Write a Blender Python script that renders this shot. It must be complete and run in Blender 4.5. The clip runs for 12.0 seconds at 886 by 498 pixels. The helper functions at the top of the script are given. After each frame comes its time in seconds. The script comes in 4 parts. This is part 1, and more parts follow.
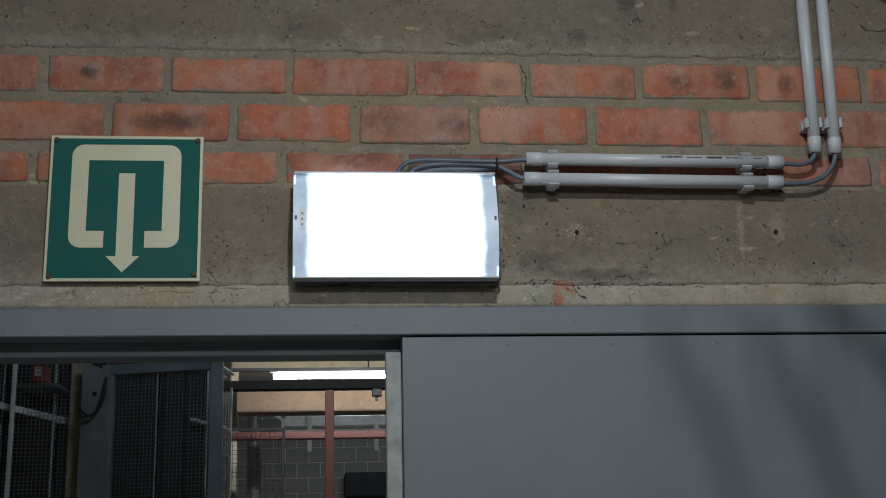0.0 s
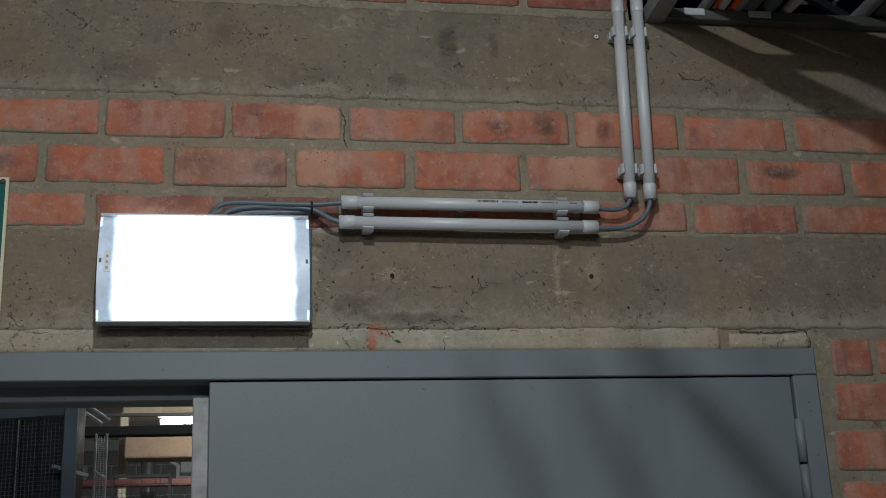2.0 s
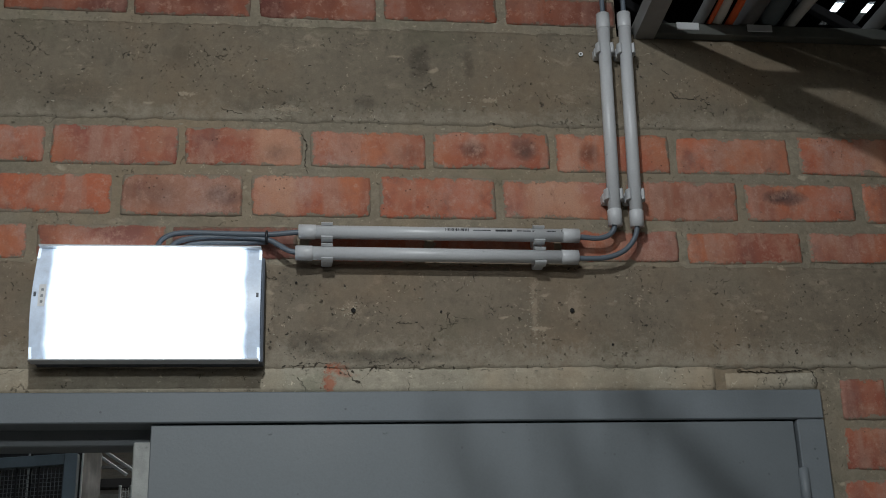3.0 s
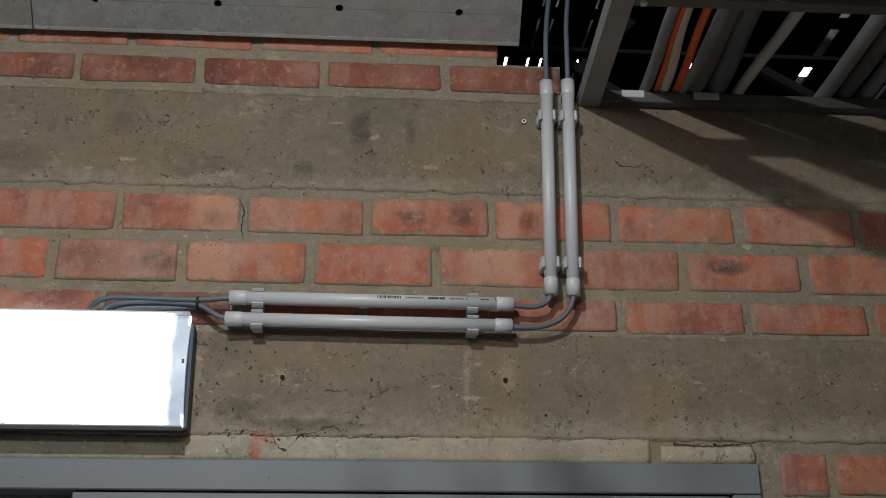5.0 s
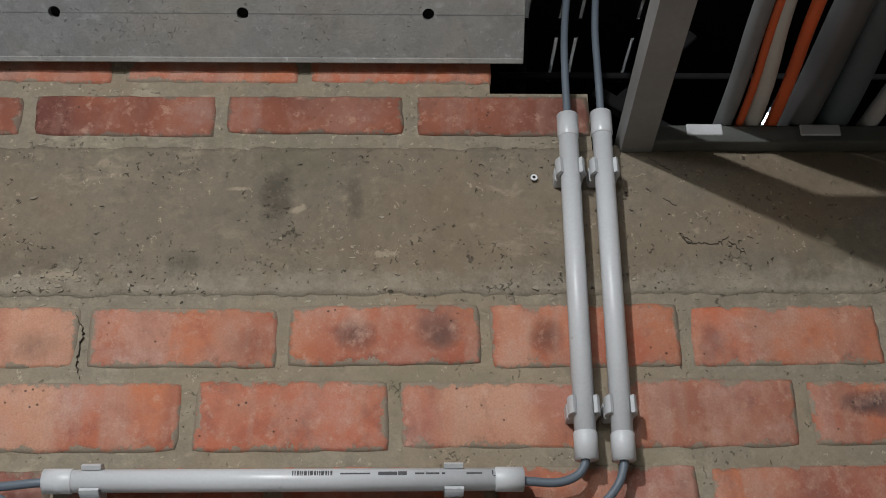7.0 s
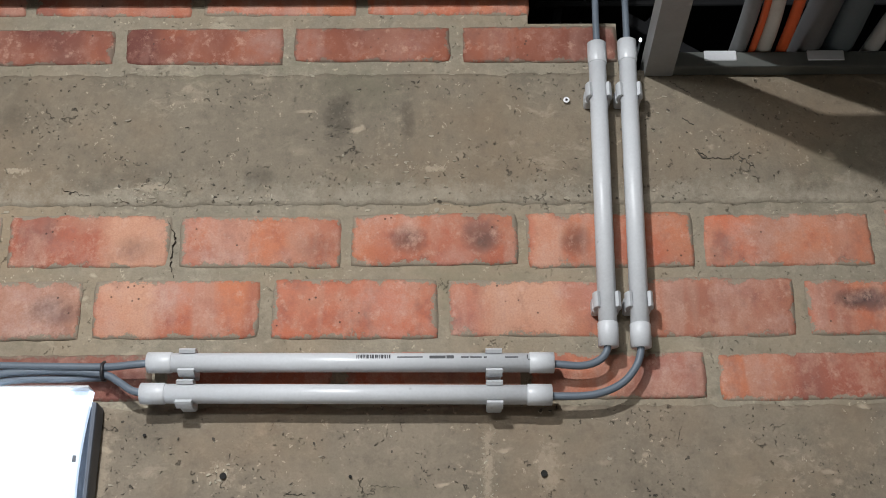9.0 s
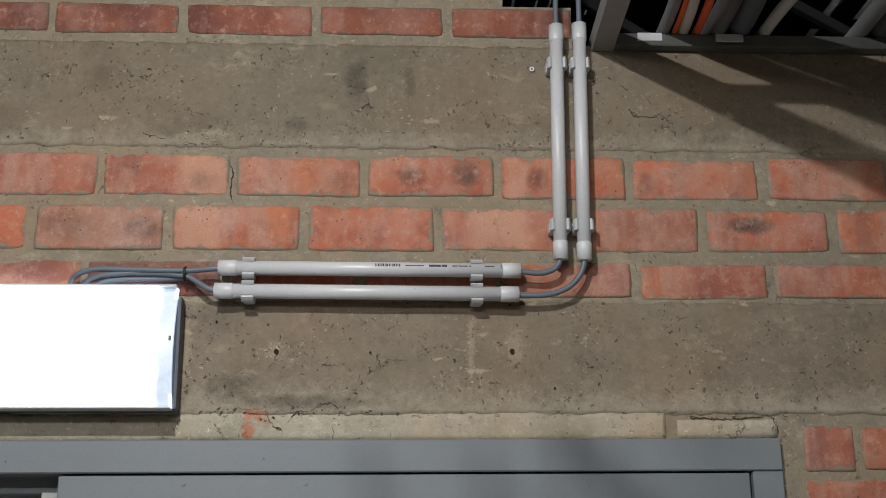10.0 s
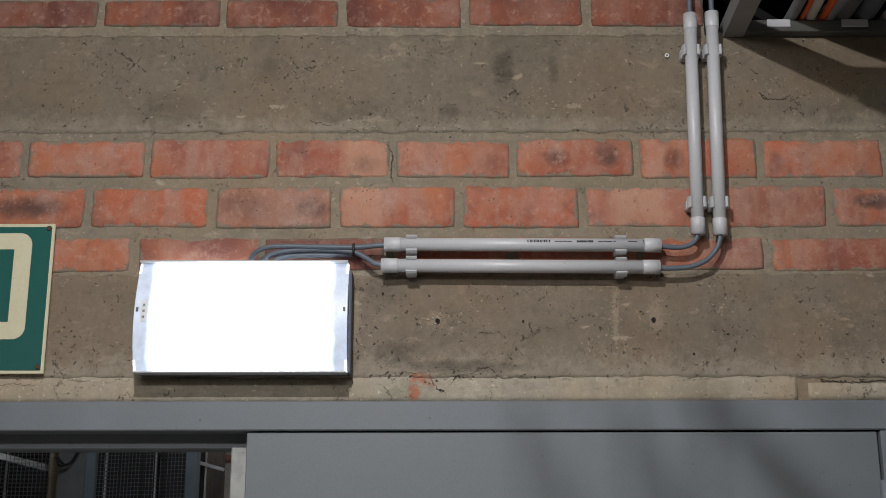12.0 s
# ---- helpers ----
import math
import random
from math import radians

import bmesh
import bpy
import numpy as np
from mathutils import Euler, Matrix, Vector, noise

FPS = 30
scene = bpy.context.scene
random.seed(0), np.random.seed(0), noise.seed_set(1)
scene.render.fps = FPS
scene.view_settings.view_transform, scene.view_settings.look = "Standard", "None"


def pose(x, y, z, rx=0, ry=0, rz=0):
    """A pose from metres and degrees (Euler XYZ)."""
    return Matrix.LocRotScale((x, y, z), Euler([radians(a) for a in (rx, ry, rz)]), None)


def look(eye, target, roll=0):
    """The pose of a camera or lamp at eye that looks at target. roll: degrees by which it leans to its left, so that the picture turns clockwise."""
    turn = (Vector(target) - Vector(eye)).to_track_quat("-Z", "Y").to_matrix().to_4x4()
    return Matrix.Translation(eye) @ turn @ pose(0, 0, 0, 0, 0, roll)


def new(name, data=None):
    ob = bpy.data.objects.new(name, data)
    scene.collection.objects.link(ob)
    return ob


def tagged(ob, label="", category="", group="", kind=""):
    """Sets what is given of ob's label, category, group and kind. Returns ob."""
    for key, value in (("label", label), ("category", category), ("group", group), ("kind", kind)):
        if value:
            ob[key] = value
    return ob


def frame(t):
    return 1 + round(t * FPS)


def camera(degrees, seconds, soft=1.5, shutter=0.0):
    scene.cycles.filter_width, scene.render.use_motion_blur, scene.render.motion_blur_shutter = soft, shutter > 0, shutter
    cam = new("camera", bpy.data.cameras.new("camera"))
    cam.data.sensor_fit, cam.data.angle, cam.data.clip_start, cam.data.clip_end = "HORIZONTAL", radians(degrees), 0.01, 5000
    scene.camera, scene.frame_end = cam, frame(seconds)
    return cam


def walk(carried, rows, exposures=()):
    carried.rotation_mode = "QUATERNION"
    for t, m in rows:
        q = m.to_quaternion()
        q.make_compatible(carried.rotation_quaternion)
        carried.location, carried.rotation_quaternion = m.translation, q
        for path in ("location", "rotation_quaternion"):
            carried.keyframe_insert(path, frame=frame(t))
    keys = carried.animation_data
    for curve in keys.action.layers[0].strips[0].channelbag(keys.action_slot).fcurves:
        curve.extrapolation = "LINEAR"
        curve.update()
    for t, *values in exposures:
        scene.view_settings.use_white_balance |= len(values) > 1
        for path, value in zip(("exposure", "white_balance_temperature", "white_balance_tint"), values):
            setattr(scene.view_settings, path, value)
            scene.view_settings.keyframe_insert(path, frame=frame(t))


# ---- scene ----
cam = camera(41.0, 12.0, soft=1.0)
EYES = [
    (0.0, (-0.0149, -2.1009, 1.6825), (0.1549, -0.4148, 2.12), -1.4),
    (0.5, (-0.0018, -2.1, 1.6781), (0.1908, -0.42, 2.1296), -1.6),
    (1.0, (0.0289, -2.1096, 1.6799), (0.2555, -0.4375, 2.1436), -1.8),
    (1.5, (0.1146, -2.1245, 1.6773), (0.3657, -0.4585, 2.1498), -2.0),
    (2.0, (0.1794, -2.114, 1.6816), (0.4664, -0.4603, 2.176), -2.3),
    (2.5, (0.2188, -2.0072, 1.6746), (0.5014, -0.3675, 2.2163), -2.7),
    (2.7, (0.2861, -1.9688, 1.6799), (0.5127, -0.3246, 2.2355), -2.4),
    (4.5, (0.5189, -1.9635, 1.7105), (0.6633, -0.336, 2.3379), -0.7),
    (5.0, (0.5679, -1.9792, 1.7079), (0.6965, -0.3596, 2.3598), -0.4),
    (5.5, (0.6134, -1.9644, 1.7), (0.7035, -0.3588, 2.3895), -0.8),
    (5.7, (0.630, -1.854, 1.757), (0.726, -0.018, 2.545), -0.9),
    (6.0, (0.6974, -1.4586, 1.9651), (0.7499, 0.1496, 2.652), -1.3),
    (6.5, (0.7035, -1.2128, 2.0658), (0.7928, 0.3675, 2.813), -1.6),
    (8.3, (0.7455, -1.3764, 1.9958), (0.7061, 0.1802, 2.7955), 0.5),
    (8.5, (0.7472, -1.3869, 1.987), (0.6983, 0.1864, 2.7526), 0.5),
    (9.0, (0.7114, -1.4149, 1.98), (0.7122, 0.2074, 2.6363), -0.3),
    (9.2, (0.677, -1.496, 2.031), (0.720, 0.408, 2.643), -0.3),
    (9.5, (0.638, -1.776, 1.908), (0.735, 0.128, 2.51), -0.5),
    (10.0, (0.614, -1.899, 1.862), (0.721, 0.012, 2.44), -0.6),
    (10.5, (0.579, -1.94, 1.865), (0.624, -0.017, 2.411), -0.3),
    (11.0, (0.581, -2.0, 1.845), (0.557, -0.064, 2.343), -0.05),
    (11.5, (0.53, -2.058, 1.837), (0.51, -0.12, 2.33), -0.1),
    (12.0, (0.459, -2.071, 1.852), (0.458, -0.136, 2.357), -0.1),
]
EXPOSURES = [(0.0, -0.36, 5850, 4), (2.5, -0.34, 6000, 5), (4.5, -0.03, 6250, 9), (5.5, 0.02, 6300, 9), (6.0, 0.1, 6300, 9), (6.7, 0.28, 6250, 9), (8.3, 1.03, 6050, 9), (9.5, 0.7, 6250, 9), (10.5, 0.42, 6450, 12), (11.0, 0.42, 6400, 11), (12.0, 0.22, 6400, 13)]
walk(cam, [(t, look(e, a, r)) for t, e, a, r in EYES], EXPOSURES)

# ---- world and lights ----
world = bpy.data.worlds.new("world")
world.use_nodes = True
world.node_tree.nodes["Background"].inputs[0].default_value = (0.5, 0.52, 0.55, 1)
world.node_tree.nodes["Background"].inputs[1].default_value = 0.02
scene.world = world


def area(name, m, sx, sy, watts, colour):
    d = bpy.data.lights.new(name, "AREA")
    d.shape, d.size, d.size_y, d.energy, d.color = "RECTANGLE", sx, sy, watts, colour
    ob = new(name, d)
    ob.matrix_world = m
    return ob


KEY = (0.22, -1.75, 3.19)
area("key_lamp", look(KEY, (1.0, 0.0, 0.0)), 0.04, 0.04, 25, (1.0, 0.98, 0.945))
# unseen fill added to lift the key's shadows
area("hall_fill", look((0.1, -3.5, 3.0), (0.1, -1.4, 0.0)), 1.2, 0.2, 34, (1.0, 0.985, 0.95))
# added fills for the posts, gate and back wall; only the tube is known
area("store_fill", look((0.2, 4.4, 3.5), (0.1, 7.0, 1.6)), 0.75, 0.05, 42, (1.0, 0.95, 0.86))
area("gate_fill", look((0.15, 0.75, 3.42), (-0.9, 2.3, 2.0)), 0.6, 0.05, 7.5, (0.93, 0.97, 1.0))
area("store_tube_light", look((0.15, 6.47, 2.945), (0.15, 7.4, 3.02)), 1.1, 0.03, 22, (1.0, 0.93, 0.82))
area("back_wall_fill", look((0.6, 10.5, 3.6), (0.6, 12.0, 1.5)), 1.2, 0.2, 52, (0.95, 0.98, 1.0))


# ---- node helpers ----
def material(name, rough=0.6, metal=0.0, colour=(0.5, 0.5, 0.5)):
    m = bpy.data.materials.new(name)
    m.use_nodes = True
    b = m.node_tree.nodes["Principled BSDF"]
    b.inputs["Base Color"].default_value = (*colour, 1)
    b.inputs["Roughness"].default_value = rough
    b.inputs["Metallic"].default_value = metal
    return m, m.node_tree, b


def nd(nt, kind, ins=None, **props):
    n = nt.nodes.new(kind)
    for k, v in props.items():
        if k == "operation":
            n.operation = v
        elif k == "blend":
            n.blend_type = v
        elif k == "dims":
            n.noise_dimensions = v
        elif k == "feature":
            n.feature = v
    for k, v in (ins or {}).items():
        if isinstance(v, bpy.types.NodeSocket):
            nt.links.new(v, n.inputs[k])
        else:
            n.inputs[k].default_value = v
    return n


def coords(nt, scale=(1, 1, 1), kind="Object"):
    tc = nt.nodes.new("ShaderNodeTexCoord")
    return nd(nt, "ShaderNodeMapping", {"Vector": tc.outputs[kind], "Scale": scale}).outputs[0]


def noisy(nt, v, scale, detail=3.0, rough=0.55, w=None):
    n = nd(nt, "ShaderNodeTexNoise", {}, dims="4D" if w is not None else "3D")
    nt.links.new(v, n.inputs["Vector"])
    n.inputs["Scale"].default_value, n.inputs["Detail"].default_value, n.inputs["Roughness"].default_value = scale, detail, rough
    if w is not None:
        nt.links.new(w, n.inputs["W"])
    return n.outputs[0]


def cells(nt, v, scale, feature="F1", rnd=1.0):
    n = nd(nt, "ShaderNodeTexVoronoi", {}, feature=feature)
    nt.links.new(v, n.inputs["Vector"])
    n.inputs["Scale"].default_value, n.inputs["Randomness"].default_value = scale, rnd
    return n.outputs["Distance"]


def span(nt, x, a, b, lo=0.0, hi=1.0):
    """x from a..b mapped to lo..hi, clamped."""
    n = nd(nt, "ShaderNodeMapRange", {0: x, 1: a, 2: b, 3: lo, 4: hi})
    return n.outputs[0]


def op(nt, kind, a, b=0.0):
    return nd(nt, "ShaderNodeMath", {0: a, 1: b}, operation=kind).outputs[0]


def mixc(nt, f, a, b, blend="MIX"):
    n = nd(nt, "ShaderNodeMixRGB", {}, blend=blend)
    for i, v in enumerate((f, a, b)):
        if isinstance(v, bpy.types.NodeSocket):
            nt.links.new(v, n.inputs[i])
        else:
            n.inputs[i].default_value = v if i == 0 else (*v, 1)
    return n.outputs[0]


def finish(nt, b, colour=None, height=None, strength=0.3, dist=0.002, rough=None):
    if colour is not None:
        nt.links.new(colour, b.inputs["Base Color"])
    if rough is not None:
        nt.links.new(rough, b.inputs["Roughness"])
    if height is not None:
        n = nd(nt, "ShaderNodeBump", {"Strength": strength, "Distance": dist, "Height": height})
        nt.links.new(n.outputs[0], b.inputs["Normal"])


# ---- materials ----
def concrete(name, base, pit=1.0, scuff=1.0, crack=1.0, spots=(), fade=None, clay=(), lime=()):
    m, nt, b = material(name, 0.88)
    v = coords(nt)
    big, mid, grain = noisy(nt, v, 2.6, 5), noisy(nt, v, 17, 5, 0.65), noisy(nt, v, 330, 2)
    c = mixc(nt, span(nt, big, 0.35, 0.68), tuple(k * 0.74 for k in base), tuple(k * 1.1 for k in base))
    c = mixc(nt, span(nt, mid, 0.3, 0.75), c, tuple(k * 1.18 for k in base))
    c = mixc(nt, span(nt, noisy(nt, v, 7.0, 6, 0.7), 0.54, 0.72, 0, 0.75), c, tuple(k * 0.5 for k in base))
    c = mixc(nt, span(nt, grain, 0.3, 0.72, 0, 0.3), c, tuple(k * 0.62 for k in base))
    c = mixc(nt, span(nt, noisy(nt, v, 75, 4, 0.65), 0.52, 0.7, 0, 0.4), c, tuple(k * 1.45 for k in base))
    c = mixc(nt, span(nt, noisy(nt, v, 52, 5, 0.7), 0.53, 0.68, 0, 0.5), c, tuple(k * 0.55 for k in base))
    c = mixc(nt, op(nt, "MULTIPLY", span(nt, noisy(nt, v, 60, 6, 0.8), 0.52, 0.66), span(nt, noisy(nt, v, 9.0, 4), 0.5, 0.62, 0, 0.55 * scuff)), c, tuple(k * 1.75 for k in base))
    # rusty and greenish drifts
    c = mixc(nt, span(nt, noisy(nt, v, 3.4, 4, 0.6), 0.46, 0.68, 0, 0.6), c, (base[0] * 1.22, base[1] * 1.02, base[2] * 0.84))
    c = mixc(nt, span(nt, noisy(nt, coords(nt, (1.3, 1, 2.2)), 4.6, 5, 0.65), 0.55, 0.72, 0, 0.55), c, (base[0] * 0.66, base[1] * 0.74, base[2] * 0.66))
    wob = nd(nt, "ShaderNodeVectorMath", {0: v, 1: nd(nt, "ShaderNodeVectorMath", {0: nd(nt, "ShaderNodeTexNoise", {"Vector": v, "Scale": 30.0, "Detail": 4.0}).outputs["Color"], "Scale": 0.03}, operation="SCALE").outputs[0]}, operation="ADD").outputs[0]
    c = mixc(nt, span(nt, noisy(nt, v, 38, 6, 0.75), 0.52, 0.7, 0, 0.5), c, tuple(k * 0.68 for k in base))
    lv = nd(nt, "ShaderNodeMapping", {"Vector": wob, "Scale": (0.7, 1, 1.6)}).outputs[0]
    c = mixc(nt, op(nt, "MULTIPLY", span(nt, noisy(nt, lv, 30, 6, 0.7), 0.55, 0.68), span(nt, noisy(nt, v, 5.1, 3), 0.45, 0.6, 0, 0.7 * scuff)), c, tuple(k * 1.7 for k in base))
    # pale scuffs, longer than high
    sv = nd(nt, "ShaderNodeMapping", {"Vector": wob, "Scale": (0.55, 1, 1.5)}).outputs[0]
    sc = op(nt, "MULTIPLY", span(nt, cells(nt, sv, 27), 0.19, 0.1), span(nt, noisy(nt, v, 6.3, 3), 0.52, 0.6))
    c = mixc(nt, op(nt, "MULTIPLY", sc, 0.8 * scuff), c, tuple(min(1, k * 2.0) for k in base))
    # pits of several sizes, each with its own clusters
    hard = nd(nt, "ShaderNodeVectorMath", {0: v, 1: nd(nt, "ShaderNodeVectorMath", {0: nd(nt, "ShaderNodeTexNoise", {"Vector": v, "Scale": 150.0, "Detail": 5.0}).outputs["Color"], "Scale": 0.022}, operation="SCALE").outputs[0]}, operation="ADD").outputs[0]
    pits = None
    for scale, lim, ms, lo in ((25, 0.08, 6.5, 0.48), (48, 0.11, 10.0, 0.49), (100, 0.18, 13.0, 0.5)):
        one = op(nt, "MULTIPLY", span(nt, cells(nt, hard, scale), lim, lim * 0.6), span(nt, noisy(nt, v, ms, 2), lo, lo + 0.05))
        pits = one if pits is None else op(nt, "MAXIMUM", pits, one)
    cr = op(nt, "MULTIPLY", span(nt, cells(nt, hard, 14, "DISTANCE_TO_EDGE"), 0.012, 0.004), span(nt, noisy(nt, v, 12.1, 3), 0.62, 0.64))
    pits = op(nt, "MAXIMUM", op(nt, "MULTIPLY", pits, pit), op(nt, "MULTIPLY", cr, crack))
    white = op(nt, "MULTIPLY", span(nt, cells(nt, hard, 80), 0.2, 0.1), span(nt, noisy(nt, v, 14.3, 2), 0.48, 0.56))
    c = mixc(nt, op(nt, "MULTIPLY", white, 0.75 * scuff), c, tuple(min(1, k * 2.1) for k in base))
    xyz = nd(nt, "ShaderNodeSeparateXYZ", {0: v})

    def blot(sx, sz, rx, rz, scale, rough_by):
        dx, dz = op(nt, "DIVIDE", op(nt, "SUBTRACT", xyz.outputs[0], sx), rx), op(nt, "DIVIDE", op(nt, "SUBTRACT", xyz.outputs[2], sz), rz)
        return op(nt, "ADD", op(nt, "ADD", op(nt, "MULTIPLY", dx, dx), op(nt, "MULTIPLY", dz, dz)), span(nt, noisy(nt, v, scale, 6, 0.75), 0.25, 0.75, -rough_by, rough_by))

    if fade:
        # crumbling lime creeping up from the joint below
        z0, z1, pale = fade
        e = op(nt, "ADD", xyz.outputs[2], span(nt, noisy(nt, v, 34, 7, 0.8), 0.28, 0.72, -0.8 * (z1 - z0), 0.8 * (z1 - z0)))
        c = mixc(nt, span(nt, e, z1, z0, 0, 0.85), c, pale)
    for sx, sz, rx, rz, k in lime:
        c = mixc(nt, span(nt, blot(sx, sz, rx, rz, 120, 1.5), 0.9, 0.2, 0, k), c, tuple(min(1, q * 2.0) for q in base))
    for sx, sz, rx, rz, k in clay:
        c = mixc(nt, span(nt, blot(sx, sz, rx, rz, 55, 1.2), 0.9, 0.1, 0, k), c, (0.4, 0.135, 0.075))
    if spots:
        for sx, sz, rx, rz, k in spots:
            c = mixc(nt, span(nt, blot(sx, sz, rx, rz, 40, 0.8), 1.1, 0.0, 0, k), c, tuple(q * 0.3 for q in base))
    c = mixc(nt, op(nt, "MULTIPLY", pits, span(nt, noisy(nt, v, 24.0, 2), 0.35, 0.62, 0.25, 0.92)), c, tuple(k * 0.13 for k in base))
    hgt = op(nt, "SUBTRACT", op(nt, "ADD", op(nt, "MULTIPLY", mid, 0.6), op(nt, "MULTIPLY", grain, 0.2)), op(nt, "MULTIPLY", pits, 1.6))
    finish(nt, b, c, hgt, 0.85, 0.004)
    return m


def brick_stuff(name, spots=(), pale=None, tone=None, hue=None):
    """Fired clay; spots: (x, z, rx, rz, strength) of soot from the brick's middle; pale: a bleached stretch x0..x1."""
    m, nt, b = material(name, 0.85)
    v = coords(nt)
    rnd = nt.nodes.new("ShaderNodeObjectInfo").outputs["Random"]
    w = op(nt, "MULTIPLY", rnd, 40.0)
    if tone is not None:
        rnd = nd(nt, "ShaderNodeValue").outputs[0]
        rnd.default_value = tone
    c = mixc(nt, rnd, (0.27, 0.085, 0.056), (0.47, 0.14, 0.07))
    blot = noisy(nt, v, 11, 4, 0.6, w)
    if hue:
        c = mixc(nt, 0.75, c, hue)
    # broad firing tones, upright kiss bands
    c = mixc(nt, span(nt, noisy(nt, v, 5.5, 2, 0.5, op(nt, "ADD", w, 11.0)), 0.45, 0.6, 0, 0.75), c, (0.46, 0.165, 0.08))
    bv = nd(nt, "ShaderNodeMapping", {"Vector": v, "Scale": (1.0, 1.0, 0.14)}).outputs[0]
    c = mixc(nt, span(nt, noisy(nt, bv, 17, 3, 0.6, op(nt, "ADD", w, 17.0)), 0.53, 0.6, 0, 0.55), c, (0.4, 0.24, 0.185))
    c = mixc(nt, span(nt, noisy(nt, bv, 12, 2, 0.5, op(nt, "ADD", w, 23.0)), 0.56, 0.64, 0, 0.5), c, (0.19, 0.08, 0.065))
    c = mixc(nt, span(nt, blot, 0.48, 0.66, 0, 0.8), c, (0.37, 0.185, 0.125))
    c = mixc(nt, span(nt, noisy(nt, v, 26, 5, 0.7, w), 0.52, 0.68, 0, 0.6), c, (0.25, 0.085, 0.06))
    c = mixc(nt, span(nt, noisy(nt, v, 70, 4, 0.7, w), 0.58, 0.72, 0, 0.5), c, (0.5, 0.34, 0.26))
    x, _, z = [nd(nt, "ShaderNodeSeparateXYZ", {0: v}).outputs[i] for i in range(3)]
    if pale:
        xw = op(nt, "ADD", x, span(nt, noisy(nt, v, 24, 5, 0.7, w), 0.25, 0.75, -0.016, 0.016))
        f = op(nt, "MULTIPLY", span(nt, xw, pale[0] - 0.009, pale[0] + 0.009), span(nt, xw, pale[1] + 0.009, pale[1] - 0.009))
        c = mixc(nt, op(nt, "MULTIPLY", f, span(nt, blot, 0.3, 0.6, 0.45, 0.85)), c, (0.5, 0.27, 0.175))
    for sx, sz, rx, rz, s in spots:
        dx, dz = op(nt, "DIVIDE", op(nt, "SUBTRACT", x, sx), rx), op(nt, "DIVIDE", op(nt, "SUBTRACT", z, sz), rz)
        d = op(nt, "ADD", op(nt, "MULTIPLY", dx, dx), op(nt, "MULTIPLY", dz, dz))
        d = op(nt, "ADD", d, span(nt, noisy(nt, v, 34, 3, 0.6, w), 0.2, 0.8, -0.4, 0.4))
        c = mixc(nt, span(nt, d, 1.25, -0.1, 0, s), c, (0.025, 0.024, 0.026))
    # lime bloom, and mortar smeared over the ragged edges
    sv = nd(nt, "ShaderNodeMapping", {"Vector": v, "Scale": (1.15, 1, 0.9)}).outputs[0]
    c = mixc(nt, span(nt, noisy(nt, sv, 21, 6, 0.75, op(nt, "ADD", w, 3.0)), 0.5, 0.66, 0, 0.65), c, (0.46, 0.27, 0.2))
    c = mixc(nt, span(nt, noisy(nt, sv, 14, 4, 0.7, op(nt, "ADD", w, 5.0)), 0.56, 0.7, 0, 0.6), c, (0.17, 0.085, 0.07))
    bloom = op(nt, "MULTIPLY", span(nt, noisy(nt, v, 8, 3, 0.6, op(nt, "ADD", w, 7.0)), 0.5, 0.68), span(nt, noisy(nt, v, 30, 5, 0.75, w), 0.36, 0.66))
    c = mixc(nt, op(nt, "MULTIPLY", bloom, 0.85), c, (0.47, 0.33, 0.28))
    gen = nd(nt, "ShaderNodeSeparateXYZ", {0: coords(nt, (1, 1, 1), "Generated")})
    ex = op(nt, "MULTIPLY", op(nt, "SUBTRACT", 0.5, op(nt, "ABSOLUTE", op(nt, "SUBTRACT", gen.outputs[0], 0.5))), 0.21)
    ez = op(nt, "MULTIPLY", op(nt, "SUBTRACT", 0.5, op(nt, "ABSOLUTE", op(nt, "SUBTRACT", gen.outputs[2], 0.5))), 0.072)
    edge = op(nt, "ADD", op(nt, "MINIMUM", ex, ez), span(nt, noisy(nt, v, 26, 6, 0.75, w), 0.3, 0.72, 0.0085, -0.016))
    rim = op(nt, "MULTIPLY", span(nt, edge, 0.0045, 0.0012), span(nt, noisy(nt, v, 55, 3, 0.6, w), 0.45, 0.6, 0, 0.45))
    c = mixc(nt, rim, c, (0.13, 0.07, 0.05))
    c = mixc(nt, span(nt, edge, 0.0012, -0.0006), c, (0.242, 0.207, 0.154))
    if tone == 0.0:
        # dull bricks, darkened all over
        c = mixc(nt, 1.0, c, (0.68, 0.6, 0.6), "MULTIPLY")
    grain = noisy(nt, v, 420, 2)
    c = mixc(nt, span(nt, grain, 0.35, 0.7, 0, 0.22), c, (0.17, 0.066, 0.047))
    c = mixc(nt, span(nt, noisy(nt, v, 62, 5, 0.7, w), 0.56, 0.7, 0, 0.5), c, (0.52, 0.33, 0.25))
    pit = op(nt, "MULTIPLY", span(nt, cells(nt, v, 85), 0.15, 0.08), span(nt, noisy(nt, v, 22, 2, 0.5, w), 0.58, 0.62))
    c = mixc(nt, op(nt, "MULTIPLY", pit, 0.8), c, (0.05, 0.03, 0.025))
    hgt = op(nt, "SUBTRACT", op(nt, "ADD", op(nt, "MULTIPLY", grain, 0.3), noisy(nt, v, 45, 4, 0.6, w)), pit)
    finish(nt, b, c, hgt, 0.5, 0.003)
    return m


